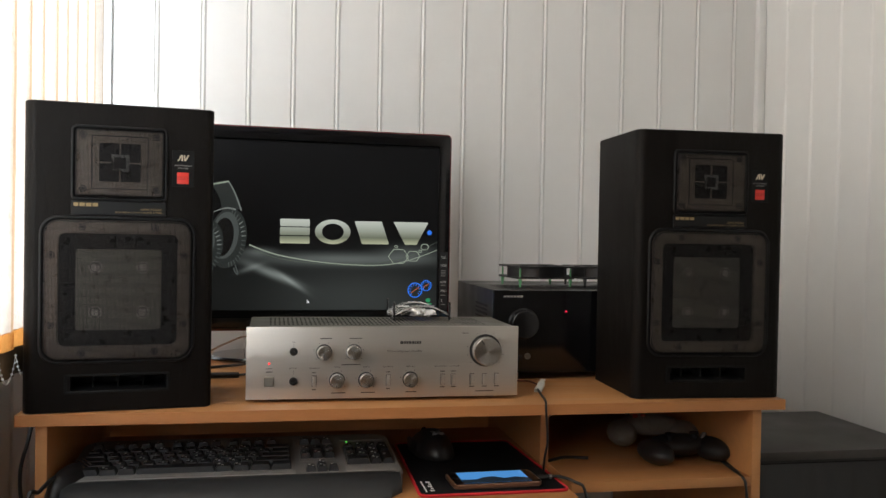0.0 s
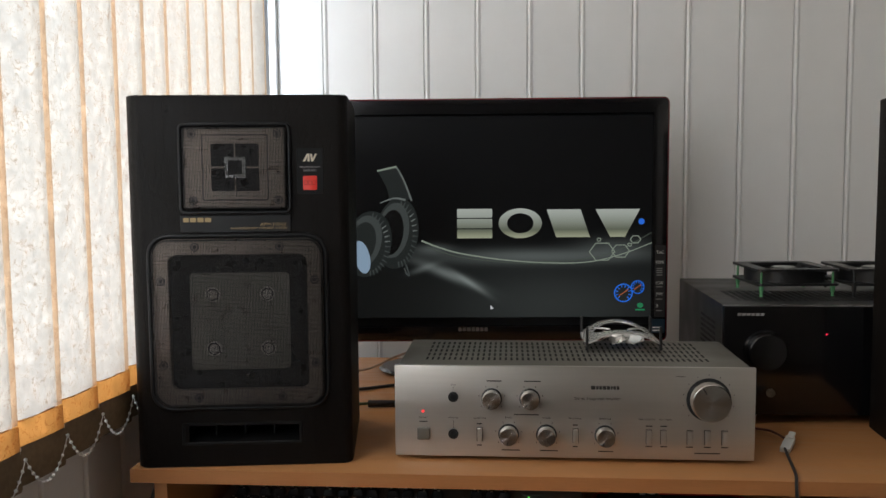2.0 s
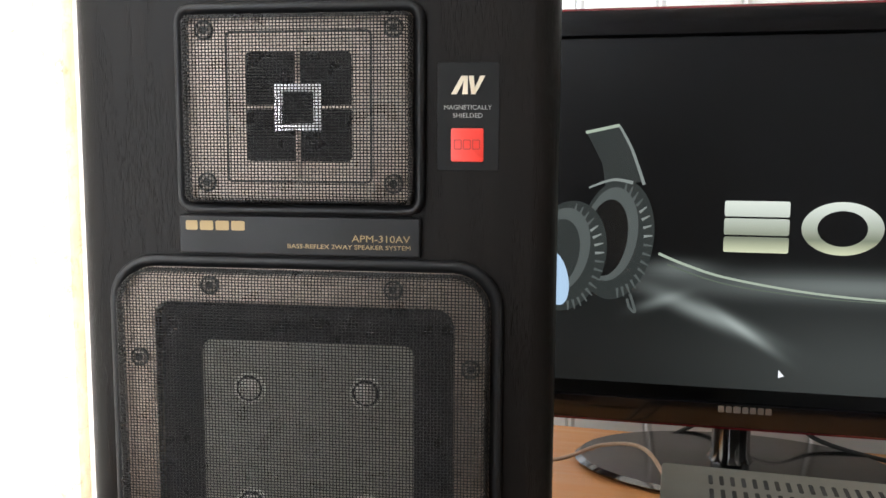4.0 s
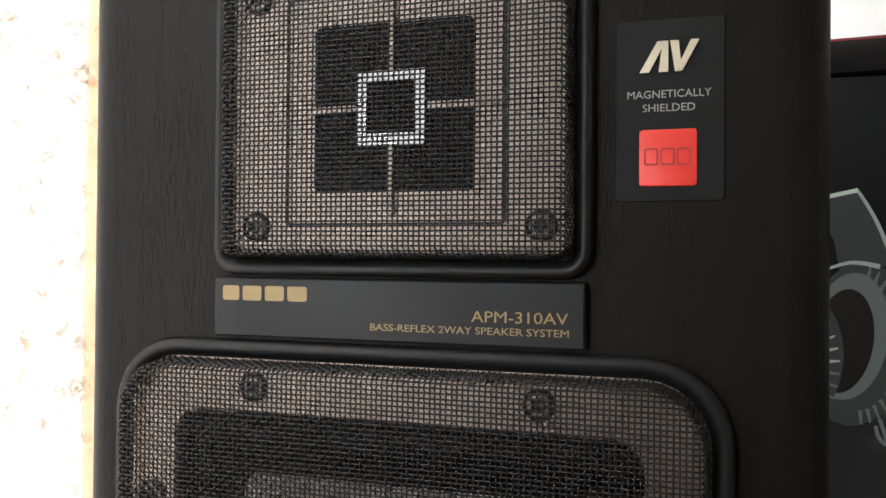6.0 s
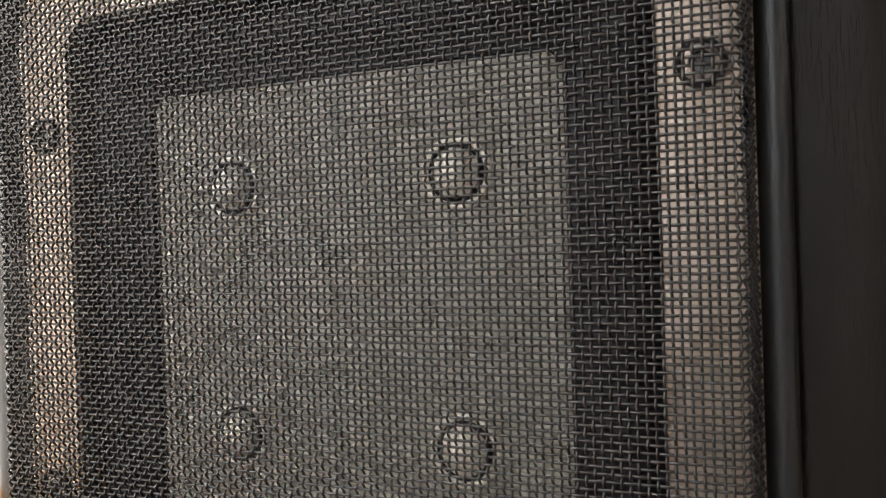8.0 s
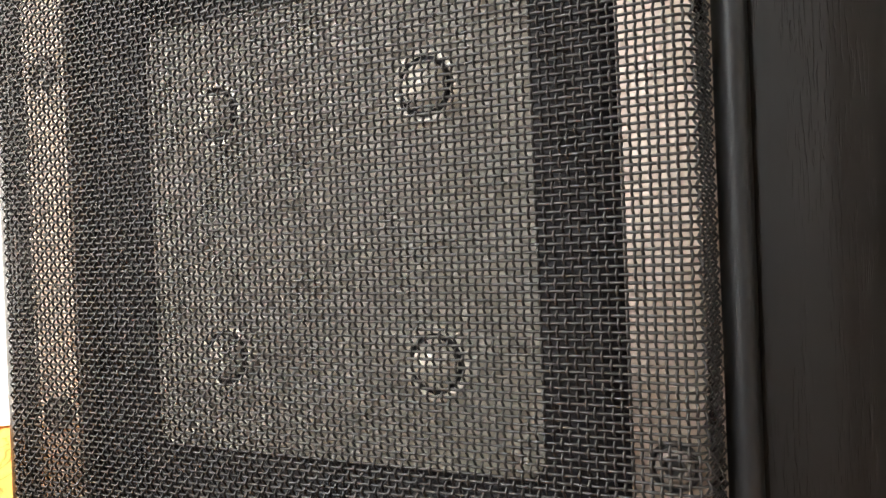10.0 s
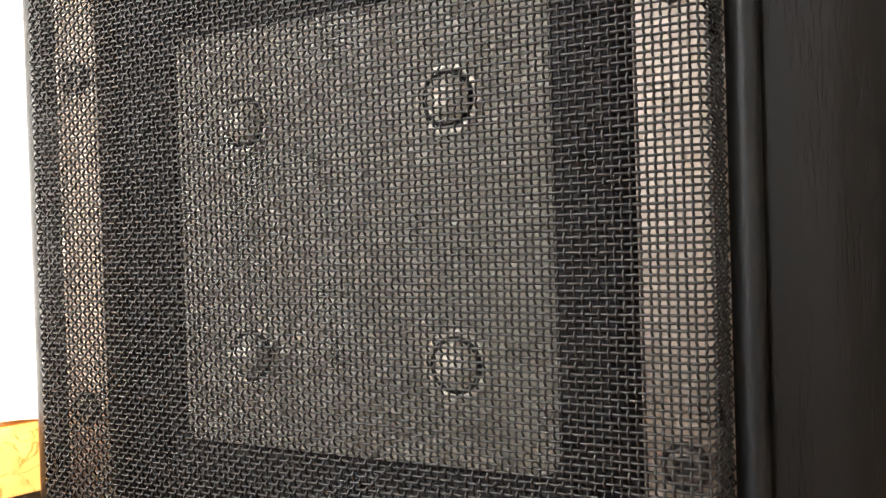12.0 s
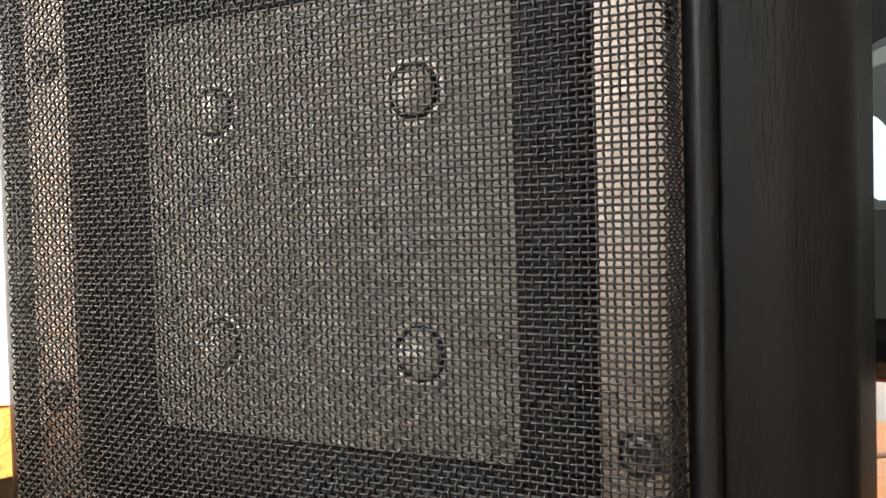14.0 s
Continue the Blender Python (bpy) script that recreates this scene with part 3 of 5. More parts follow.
def speaker(label, m):
    sp = thing("bookshelf_speaker", label, "speaker", m, group="pair of bookshelf speakers")
    W, H, D, R, RL = 0.260, 0.442, 0.190, 0.012, 0.016
    # cabinet: rounded upright front edges, front left open round the drivers
    bm = bmesh.new()
    arc = [10 * k for k in range(10)]
    plan = [(W - R - 0.0008, 0)] + [(W - R + R * math.sin(radians(a)), R - R * math.cos(radians(a))) for a in arc]
    plan += [(W, D), (0, D)] + [(RL - RL * math.sin(radians(a)), RL - RL * math.cos(radians(a))) for a in arc[::-1]] + [(RL + 0.0008, 0)]
    cx, cy = W / 2, D / 2
    def ring(z, k):
        return [(cx + (x - cx) * (1 - k / cx), cy + (y - cy) * (1 - k / cy), z) for x, y in plan]
    holes = [(0.036, 0.224, 0.079, 0.271), (0.072, 0.188, 0.309, 0.404), (0.064, 0.196, 0.0305, 0.0505)]
    vs = sorted({0.0012, H - 0.0015, *[h[2] for h in holes], *[h[3] for h in holes]})
    loops = [ring(0, 0.0012)] + [ring(z, 0) for z in vs] + [ring(H, 0.0015)]
    loft(bm, loops, True, True, closed=False)
    for z0, z1 in zip(vs, vs[1:]):
        hole = [h for h in holes if h[2] <= z0 + 1e-6 and h[3] >= z1 - 1e-6]
        e0, e1 = RL + 0.0008, W - R - 0.0008
        spans = [(e0, hole[0][0]), (hole[0][1], e1)] if hole else [(e0, e1)]
        for a, b in spans:
            bm.faces.new([bm.verts.new(p) for p in ((a, 0, z0), (b, 0, z0), (b, 0, z1), (a, 0, z1))])
    bmesh.ops.remove_doubles(bm, verts=bm.verts, dist=0.00005)
    for v in bm.verts:
        v.co.x = 0.0034 + v.co.x * (0.2612 - 0.0034) / W
    cabinet = part("cabinet", bm, ASH, sp, "black ash veneered cabinet", 40)
    # woofer
    wf = part("woofer_frame", frontal(0.0240, 0.2360, 0.0690, 0.2810, 0.0255, [(0, 0.001), (0.0002, -0.0022), (0.0012, -0.0036), (0.0028, -0.0040), (0.0044, -0.0034), (0.0066, -0.0016), (0.0072, 0.004)]), BAFFLE_PLASTIC, sp, "black moulded woofer surround frame", 50)
    ringbm = frontal(0.030, 0.230, 0.075, 0.275, 0.020, [(0, -0.0008), (0.0005, -0.0018), (0.0186, -0.0018, 0.010), (0.0193, -0.0012, 0.0095), (0.0194, 0.006, 0.0095)])
    ring_plate = part("ring_plate", ringbm, RING, sp, "champagne coloured metal ring plate behind the mesh", 30)
    for u, v in ((80.4, 265.1), (179.3, 265.1), (40, 225), (40, 125), (219.7, 225), (219.7, 125), (80.4, 84.9), (179.3, 84.9)):
        part("screw", SCREW_ME, BLACK, ring_plate, "black socket screw", at=pose(u * MM, -0.0018, v * MM))
    part("rubber_surround", frontal(0.0485, 0.2115, 0.0935, 0.2565, 0.010, [(0, 0.0062), (0.004, 0.0035), (0.009, 0.0025), (0.014, 0.0038), (0.018, 0.0060), (0.0225, 0.0064, 0.006), (0.0232, 0.0085, 0.0055)]), RUBBER, sp, "black rolled rubber surround", 60)
    cone = part("diaphragm", DIAPHRAGM_ME, CONE, sp, "grey flat square diaphragm with four dimples")
    for u, v in ((97.9, 207.4), (162.5, 207.4), (97.9, 142.1), (162.5, 142.1)):
        part("dimple", DIMPLE_ME, DIMPLE, cone, "pale pressed round dimple", at=pose(u * MM, 0.0075, v * MM))
    # near-black lining: the dark behind the woofer mesh is given by colour
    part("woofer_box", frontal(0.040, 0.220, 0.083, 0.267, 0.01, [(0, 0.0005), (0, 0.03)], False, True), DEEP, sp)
    part("woofer_grille", WOOFER_MESH, WIRE, sp, "dark woven wire mesh grille")
    # tweeter
    part("tweeter_frame", frontal(0.0645, 0.1955, 0.3030, 0.4105, 0.009, [(0, 0.001), (0.0002, -0.0026), (0.0010, -0.0040), (0.0026, -0.0044), (0.0040, -0.0036), (0.0060, -0.0018), (0.0064, 0.004)]), BAFFLE_PLASTIC, sp, "black moulded tweeter frame", 50)
    plate = part("tweeter_plate", frontal(0.0700, 0.1900, 0.3085, 0.4050, 0.004, [(0, -0.0006), (0.0003, -0.0012), (0.0330, -0.0012, 0.001)], False, True), RING, sp, "champagne coloured metal tweeter plate", 30)
    for u, v in ((80.5, 397), (179.5, 397), (80.5, 319.5), (179.5, 319.5)):
        part("screw", SCREW_ME, BLACK, plate, "black socket screw", at=pose(u * MM, -0.0012, v * MM))
    part("groove_line", frontal(0.0915, 0.1685, 0.3195, 0.3965, 0.003, [(0, -0.0011), (0, -0.0016), (0.0012, -0.0016), (0.0012, -0.0011)]), BLACK, plate)
    part("tweeter_surround", frontal(0.1020, 0.1580, 0.3305, 0.3858, 0.0025, [(0, -0.0011), (0.0004, -0.0017), (0.004, -0.0014)], False, True), RUBBER, plate, "dark blue-black tweeter surround", 30)
    for a, b, c, d in ((0.1288, 0.1312, 0.370, 0.3945), (0.1288, 0.1312, 0.3225, 0.3455), (0.0940, 0.1178, 0.3568, 0.3592), (0.1425, 0.1660, 0.3568, 0.3592)):
        part("cross_bar", box(a, b, -0.0026, -0.0012, c, d, 0.0004), RING, plate)
    part("tweeter_ring", frontal(0.1178, 0.1424, 0.3455, 0.3702, 0.0012, [(0, -0.0012), (0.0003, -0.0030), (0.0040, -0.0030), (0.0044, -0.0012)]), SILVER, plate, "bright silver square tweeter ring", 20)
    # near-black lining: the dark behind the tweeter mesh is given by colour
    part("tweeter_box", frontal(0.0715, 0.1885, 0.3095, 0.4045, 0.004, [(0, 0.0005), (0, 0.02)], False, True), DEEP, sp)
    part("tweeter_grille", TWEETER_MESH, WIRE, sp, "dark woven wire mesh grille")
    # name plate and print
    np_ = part("name_plate", frontal(0.0650, 0.1935, 0.2820, 0.3025, 0.0008, [(0, 0.0), (0.0003, -0.0030), (0.0008, -0.0034)], False, True), BAFFLE_PLASTIC, sp, "black name plate with gold print", 30)
    mark = bmesh.new()
    for a, b, c, d in bars_in(0.0688, 0.1010, 0.2945, 0.2995, (8, 9, 9, 9), 1.6):
        flat(rr(a, b, c, d, 0.0008, 2), -0.00355, mark, 0.0002)
    part("gold_mark", mark, GOLD, np_, "gold maker's mark")
    lettering("APM-310AV", 0.0050, (0.1580, -0.0036, 0.2897), GOLD, np_, "model_print", 0.0303)
    lettering("BASS-REFLEX 2WAY SPEAKER SYSTEM", 0.0032, (0.1240, -0.0036, 0.2859), GOLD, np_, "type_print", 0.0645)
    badge = part("badge_plate", frontal(0.2015, 0.2325, 0.3265, 0.3800, 0.0015, [(0, 0.0), (0.0002, -0.0005)], False, True), BADGE, sp, "black badge plate", 30)
    em = bmesh.new()
    # two slanted strokes up, two down
    for p in (((0.2085, 0.3643), (0.2112, 0.3643), (0.2160, 0.3733), (0.2136, 0.3733)), ((0.2140, 0.3643), (0.2167, 0.3643), (0.2167, 0.3733), (0.2150, 0.3733)),
              ((0.2172, 0.3733), (0.2196, 0.3733), (0.2206, 0.3643), (0.2186, 0.3643)), ((0.2206, 0.3643), (0.2188, 0.3643), (0.2230, 0.3733), (0.2254, 0.3733))):
        flat(p, -0.0012, em, 0.0009)
    part("emblem", em, PALE_GOLD, badge, "pale gold raised emblem", None)
    lettering("MAGNETICALLY", 0.0032, (0.2050, -0.0007, 0.3568), GREY_PRINT, badge, "shield_print", 0.0238)
    lettering("SHIELDED", 0.0032, (0.2094, -0.0007, 0.3528), GREY_PRINT, badge, "shield_print", 0.0149)
    sq = part("red_badge", frontal(0.2084, 0.2250, 0.3308, 0.3476, 0.0012, [(0, -0.0003), (0.0002, -0.0011), (0.0004, -0.0012)], False, True), RED, badge, "bright red square badge", 30)
    lines = bmesh.new()
    for a in (0.2100, 0.2146, 0.2192):
        frontal(a, a + 0.0040, 0.3370, 0.3420, 0.0006, [(0, -0.0012), (0, -0.00135), (0.0005, -0.00135), (0.0005, -0.0012)], bm=lines, n=2)
    part("badge_lines", lines, RED_LINE, sq)
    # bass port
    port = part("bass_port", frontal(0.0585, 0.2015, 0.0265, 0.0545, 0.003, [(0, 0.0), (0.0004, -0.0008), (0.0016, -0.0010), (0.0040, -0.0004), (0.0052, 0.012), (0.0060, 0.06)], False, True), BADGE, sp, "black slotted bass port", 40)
    # ribs coloured near-black, as deep in the port's shade
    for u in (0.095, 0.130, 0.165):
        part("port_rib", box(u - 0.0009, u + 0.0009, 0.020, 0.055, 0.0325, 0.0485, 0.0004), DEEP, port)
    return sp


DIAPHRAGM_ME = diaphragm_mesh()
WOOFER_MESH = weave(0.0310, 0.2290, 0.0760, 0.2740, 0.0190, 0.0120, 0.0032, 0.00176, 0.00157, 0.00063, "woofer_grille")
TWEETER_MESH = weave(0.0708, 0.1892, 0.3093, 0.4042, 0.0040, 0.0110, 0.0034, 0.00176, 0.00157, 0.00063, "tweeter_grille")
speaker("black bookshelf speaker with mesh grilles, beside the window blind", pose(0.0000, 0.0002, 0.0004, 0, 0, 7.50))
speaker("black bookshelf speaker with mesh grilles, at the desk end", pose(0.9243, 0.0269, 0.0004, 0, 0, -2.55))


# ---- silver amplifier ----
amp = thing("integrated_amplifier", "silver brushed aluminium stereo amplifier standing on the shelf", "amplifier", pose(0.3087, 0.0520, 0, 0, 0, 0))
front = part("front_panel", box(0, 0.430, 0.0, 0.006, 0.0055, 0.1175, 0.0008), ALU, amp, "brushed silver front panel")
part("cover", box(0.0035, 0.4265, 0.0062, 0.172, 0.010, 0.1165, 0.0025), COVER, amp, "grey-bronze metal cover with vent slots")
# slots laid on as thin black plates; the dark inside them is colour
slots = bmesh.new()
for r in range(5):
    for c in range(50):
        x, y = 0.036 + c * 0.00708, 0.0465 + r * 0.0247
        loft(slots, [[(x + u, y + v, z) for u, v in rr(-0.0014, 0.0014, -0.0084, 0.0084, 0.0012, 2)] for z in (0.1155, 0.1167)], False, True)
tagged(part("vent_shade", slots, DEEP, amp, "rows of black plates for the shade in vent slots", None), kind="stuff")
for x in (0.04, 0.39):
    for y in (0.03, 0.145):
        part("foot", lathe([(0.010, 0.0), (0.011, 0.002), (0.011, 0.0101)], 16, "z", (x, y, 0)), BLACK, amp)


def knob_mesh(r, depth, name):
    bm = lathe([(r * 1.12, 0.0), (r * 1.12, -0.0012), (r * 1.02, -0.0014), (r, -0.003), (r * 0.97, -depth + 0.0012), (r * 0.93, -depth), (r * 0.5, -depth - 0.00015), (r * 0.02, -depth - 0.0002)], 48)
    me = finish(bm, name, TURNED, 32)
    me.materials.append(BLACK)
    for f in me.polygons:
        if f.center.y > -0.0016:
            f.material_index = 1
    return me


SMALL_KNOB, BIG_KNOB = knob_mesh(0.0112, 0.0150, "tone_knob"), knob_mesh(0.0232, 0.0190, "volume_knob")
for u, v, turn in ((0.1180, 0.0778, 20), (0.1640, 0.0780, 40), (0.1385, 0.0340, 10), (0.1840, 0.0340, -25), (0.2540, 0.0340, 25)):
    k = part("tone_knob", SMALL_KNOB, TURNED, amp, "turned aluminium knob", at=pose(u, 0, v, 0, turn, 0))
    part("knob_pointer", box(-0.0005, 0.0005, -0.0155, -0.0149, -0.0100, -0.0055), INK, k)
k = part("volume_knob", BIG_KNOB, TURNED, amp, "large turned aluminium volume knob", at=pose(0.3755, 0, 0.0790))
part("knob_pointer", box(-0.0006, 0.0006, -0.0196, -0.0189, 0.013, 0.021), INK, k, at=pose(0, 0, 0, 0, -30, 0))
for v in (0.0792, 0.0335):
    part("headphone_jack", lathe([(0.0062, 0), (0.0062, -0.0022), (0.0044, -0.0024), (0.0036, -0.0006), (0.0002, -0.0005)], 24, "y", (0.0715, 0, v)), BLACK, amp, "black headphone jack")
part("power_button", frontal(0.0275, 0.0425, 0.0262, 0.0408, 0.0008, [(0, 0), (0.0001, -0.0034), (0.0008, -0.0040)], False, True), COVER, amp, "grey square power button", 30)
for u in (0.1035, 0.2190, 0.3060, 0.3230, 0.3540, 0.3745, 0.3945):
    sw = part("switch_slot", frontal(u - 0.0036, u + 0.0036, 0.0245, 0.0420, 0.0006, [(0, 0), (0, -0.0006), (0.0006, -0.0006), (0.0007, 0.0)], False, False), INK, amp)
    part("switch_lever", box(u - 0.0028, u + 0.0028, -0.0045, 0.0, 0.0252, 0.0413, 0.0007), ALU, sw, "silver switch lever")
part("power_lamp", lathe([(0.0018, 0), (0.0017, -0.0010), (0.0006, -0.0016)], 12, "y", (0.0345, 0, 0.0610)), glow("red_lamp", (1.0, 0.03, 0.03), 2.5), amp, "lit red power lamp")
mark = bmesh.new()
for a, b, c, d in bars_in(0.2370, 0.2705, 0.0900, 0.0945, (5, 3, 3, 4, 4, 2, 3, 3), 0.8):
    flat(rr(a, b, c, d, 0.0006, 1), -0.0003, mark, 0.0002)
part("maker_mark", mark, INK, front, "dark maker's mark")
lettering("Stereo Integrated Amplifier", 0.0046, (0.2170, -0.0002, 0.0775), INK, front, "print", 0.0560)
for words, u, v, w in (("mic", 0.0690, 0.0930, 0.0055), ("power", 0.0295, 0.0525, 0.0100), ("phones", 0.0655, 0.0525, 0.0120), ("speakers", 0.0960, 0.0525, 0.0150), ("bass", 0.1345, 0.0535, 0.0080),
                       ("treble", 0.1790, 0.0535, 0.0100), ("loudness", 0.2110, 0.0535, 0.0150), ("balance", 0.2475, 0.0535, 0.0135), ("tape monitor", 0.2930, 0.0535, 0.0200), ("rec mode", 0.3180, 0.0535, 0.0150), ("volume", 0.3360, 0.1060, 0.0120)):
    lettering(words, 0.0034, (u, -0.0002, v), INK, front, "print", w)
ticks = bmesh.new()
for cu, cv, r in ((0.1180, 0.0778, 0.0158), (0.1640, 0.0780, 0.0158), (0.1385, 0.0340, 0.0158), (0.1840, 0.0340, 0.0158), (0.2540, 0.0340, 0.0158), (0.3755, 0.0790, 0.0300)):
    for a in range(-130, 131, 52 if r < 0.02 else 26):
        x, z = cu + r * math.sin(radians(a)), cv + r * math.cos(radians(a))
        box(x - 0.0004, x + 0.0004, -0.0002, 0.0, z - 0.0008, z + 0.0008, 0, ticks)
for u, v, w in ((0.112, 0.0985, 0.018), (0.157, 0.0985, 0.020), (0.145, 0.0575, 0.030), (0.130, 0.0135, 0.022), (0.176, 0.0135, 0.022), (0.246, 0.0135, 0.018), (0.302, 0.0455, 0.008), (0.3195, 0.0455, 0.008), (0.302, 0.0205, 0.008), (0.3195, 0.0205, 0.008),
                (0.350, 0.0205, 0.008), (0.371, 0.0205, 0.008), (0.391, 0.0205, 0.008), (0.360, 0.0130, 0.030), (0.100, 0.0455, 0.006), (0.100, 0.0190, 0.006), (0.2155, 0.0455, 0.006), (0.2155, 0.0190, 0.006), (0.0300, 0.0475, 0.010)):
    box(u, u + w, -0.0002, 0.0, v, v + 0.0014, 0, ticks)
box(0.0713, 0.0717, -0.0002, 0, 0.0860, 0.0915, 0, ticks)
box(0.0713, 0.0717, -0.0002, 0, 0.0402, 0.0505, 0, ticks)
tagged(part("scale_mark", ticks, INK, front, "", None), kind="stuff")

# ---- polished cooling fan lying on the amplifier ----
cooler = thing("cooling_fan", "polished aluminium arched cooling fan lying on the amplifier", "fan", pose(0.597, 0.195, 0.1172, 0, 0, 0))
bm = bmesh.new()
NA, NR = 48, 5
rings = []
for k in range(NR + 1):
    ring = []
    for i in range(NA):
        a = 2 * math.pi * i / NA
        e = 1 / max(abs(math.cos(a)), abs(math.sin(a)))
        r_out = 0.050 * min(e, 1.28)
        r = 0.035 + (r_out - 0.035) * k / NR
        x, y = r * math.cos(a), r * math.sin(a)
        ring.append((x, y, 0.003 + 0.023 * max(0, 1 - (x / 0.056) ** 2)))
    rings.append(ring)
under = [[(x, y, z - 0.0022) for x, y, z in r] for r in rings[::-1]]
loft(bm, rings + under + [rings[0]])
part("arched_frame", bm, CHROME, cooler, "polished arched aluminium frame", 40)
bm = lathe([(0.015, 0.004), (0.016, 0.006), (0.016, 0.013), (0.013, 0.0165), (0.004, 0.0175), (0.0005, 0.0176)], 32, "z")
part("hub", bm, CHROME, cooler, "bright fan hub", 40)
for i in range(7):
    a = 2 * math.pi * i / 7
    bm = bmesh.new()
    loops = []
    for k in range(6):
        r = 0.0155 + 0.0178 * k / 5
        pts = []
        for s, h in ((-0.30, 0.0060), (0.0, 0.0085), (0.32, 0.0140), (0.32, 0.0132), (0.0, 0.0077), (-0.30, 0.0052)):
            b = a + s + 0.10 * k / 5
            pts.append((r * math.cos(b), r * math.sin(b), h))
        loops.append(pts)
    loft(bm, loops, True, True)
    part("blade", bm, CHROME, cooler, "polished fan blade", 40)
for i in range(3):
    part("strut", box(-0.0016, 0.0016, 0.014, 0.0365, 0.0182, 0.0205, 0.0006), CHROME, cooler, at=pose(0, 0, 0, 0, 0, 60 + 120 * i))
for sx in (-1, 1):
    for sy in (-1, 1):
        part("post", lathe([(0.0020, 0), (0.0020, 0.030), (0.0012, 0.031)], 10, "z", (0.0475 * sx, 0.043 * sy, 0.0002)), BLACK, cooler, "black rubber mounting post")

# ---- monitor ----
mon = thing("computer_monitor", "wide black glossy computer monitor on an oval stand, screen lit", "monitor", pose(0.388, 0.480, 0, 0, 0, 3.07))
part("bezel", frontal(-0.3265, 0.3265, 0.0645, 0.4745, 0.010, [(0, 0.030), (0.0, 0.004), (0.0015, 0.0006), (0.006, -0.0006, 0.006), (0.0255, 0.0, 0.002), (0.0268, 0.0046, 0.001)], n=5), GLOSS, mon, "piano black bezel", 35)
rim = frontal(-0.3272, 0.3272, 0.0638, 0.4752, 0.0105, [(0, 0.0285), (0, 0.0035), (0.0008, 0.0008), (0.0030, -0.0004), (0.0032, 0.001)], n=5)
part("rim", rim, GLOSS_RED, mon, "dark red translucent rim", 35)
part("back_shell", frontal(-0.322, 0.322, 0.068, 0.471, 0.012, [(0, 0.030), (0.01, 0.042), (0.09, 0.062), (0.10, 0.064)], True, True), BLACK, mon, "black back shell", 40)
part("stand_base", lathe([(0.150, 0.0), (0.165, 0.002), (0.168, 0.005), (0.162, 0.009), (0.06, 0.013), (0.02, 0.0145)], 64, "z"), GLOSS, mon, "glossy black oval stand base", 30, at=Matrix.Translation((-0.002, 0.066, 0.0004)) @ Matrix.Diagonal((1, 0.60, 1, 1)))
part("stand_neck", lathe([(0.026, 0.012), (0.020, 0.020), (0.019, 0.09), (0.019, 0.16)], 24, "z", (-0.006, 0.064, 0)), GLOSS, mon, "black stand neck", 40)

# the lit screen: a dark picture with pale light in its lower half
scr = bpy.data.materials.new("lit_screen")
scr.use_nodes = True
nt = scr.node_tree
b = nt.nodes["Principled BSDF"]
b.inputs["Base Color"].default_value = (0.008, 0.008, 0.009, 1)
b.inputs["Roughness"].default_value = 0.35
b.inputs["Specular IOR Level"].default_value = 0.12
tc = nt.nodes.new("ShaderNodeTexCoord")
sep = nt.nodes.new("ShaderNodeSeparateXYZ")
nt.links.new(tc.outputs["Object"], sep.inputs[0])


def node_math(op, a, c):
    n = nt.nodes.new("ShaderNodeMath")
    n.operation, n.use_clamp = op, False
    for i, v in enumerate((a, c)):
        if isinstance(v, (int, float)):
            n.inputs[i].default_value = v
        else:
            nt.links.new(v, n.inputs[i])
    return n.outputs[0]


def bump_at(cx, cz, sx, sz, power):
    """A soft elliptical glow in the picture."""
    dx = node_math("DIVIDE", node_math("SUBTRACT", sep.outputs[0], cx), sx)
    dz = node_math("DIVIDE", node_math("SUBTRACT", sep.outputs[2], cz), sz)
    d2 = node_math("ADD", node_math("MULTIPLY", dx, dx), node_math("MULTIPLY", dz, dz))
    return node_math("MULTIPLY", node_math("POWER", 2.718, node_math("MULTIPLY", d2, -1.0)), power)


def streak_at(cx, cz, length, width, slope, power):
    """A soft slanted streak of light in the picture."""
    c, n = math.cos(radians(slope)), math.sin(radians(slope))
    dx, dz = node_math("SUBTRACT", sep.outputs[0], cx), node_math("SUBTRACT", sep.outputs[2], cz)
    along = node_math("DIVIDE", node_math("ADD", node_math("MULTIPLY", dx, c), node_math("MULTIPLY", dz, n)), length)
    side = node_math("DIVIDE", node_math("SUBTRACT", node_math("MULTIPLY", dz, c), node_math("MULTIPLY", dx, n)), width)
    d2 = node_math("ADD", node_math("MULTIPLY", along, along), node_math("MULTIPLY", side, side))
    return node_math("MULTIPLY", node_math("POWER", 2.718, node_math("MULTIPLY", d2, -1.0)), power)


ground = node_math("MULTIPLY", node_math("LESS_THAN", sep.outputs[2], 0.216), 0.006)
light = node_math("ADD", ground, node_math("ADD", bump_at(0.13, 0.128, 0.17, 0.062, 0.038), node_math("ADD", streak_at(-0.040, 0.178, 0.050, 0.0075, -22, 0.20), streak_at(-0.005, 0.163, 0.032, 0.0045, -34, 0.16))))
light = node_math("ADD", light, node_math("ADD", bump_at(0.10, 0.209, 0.15, 0.012, 0.13), bump_at(0.24, 0.222, 0.06, 0.016, 0.075)))
light = node_math("ADD", light, node_math("ADD", bump_at(-0.07, 0.222, 0.03, 0.008, 0.10), streak_at(-0.085, 0.190, 0.022, 0.005, 20, 0.10)))
grade = nt.nodes.new("ShaderNodeVectorMath")
grade.operation = "SCALE"
grade.inputs[0].default_value = (0.90, 1.0, 0.92)
nt.links.new(node_math("ADD", light, 0.0016), grade.inputs["Scale"])
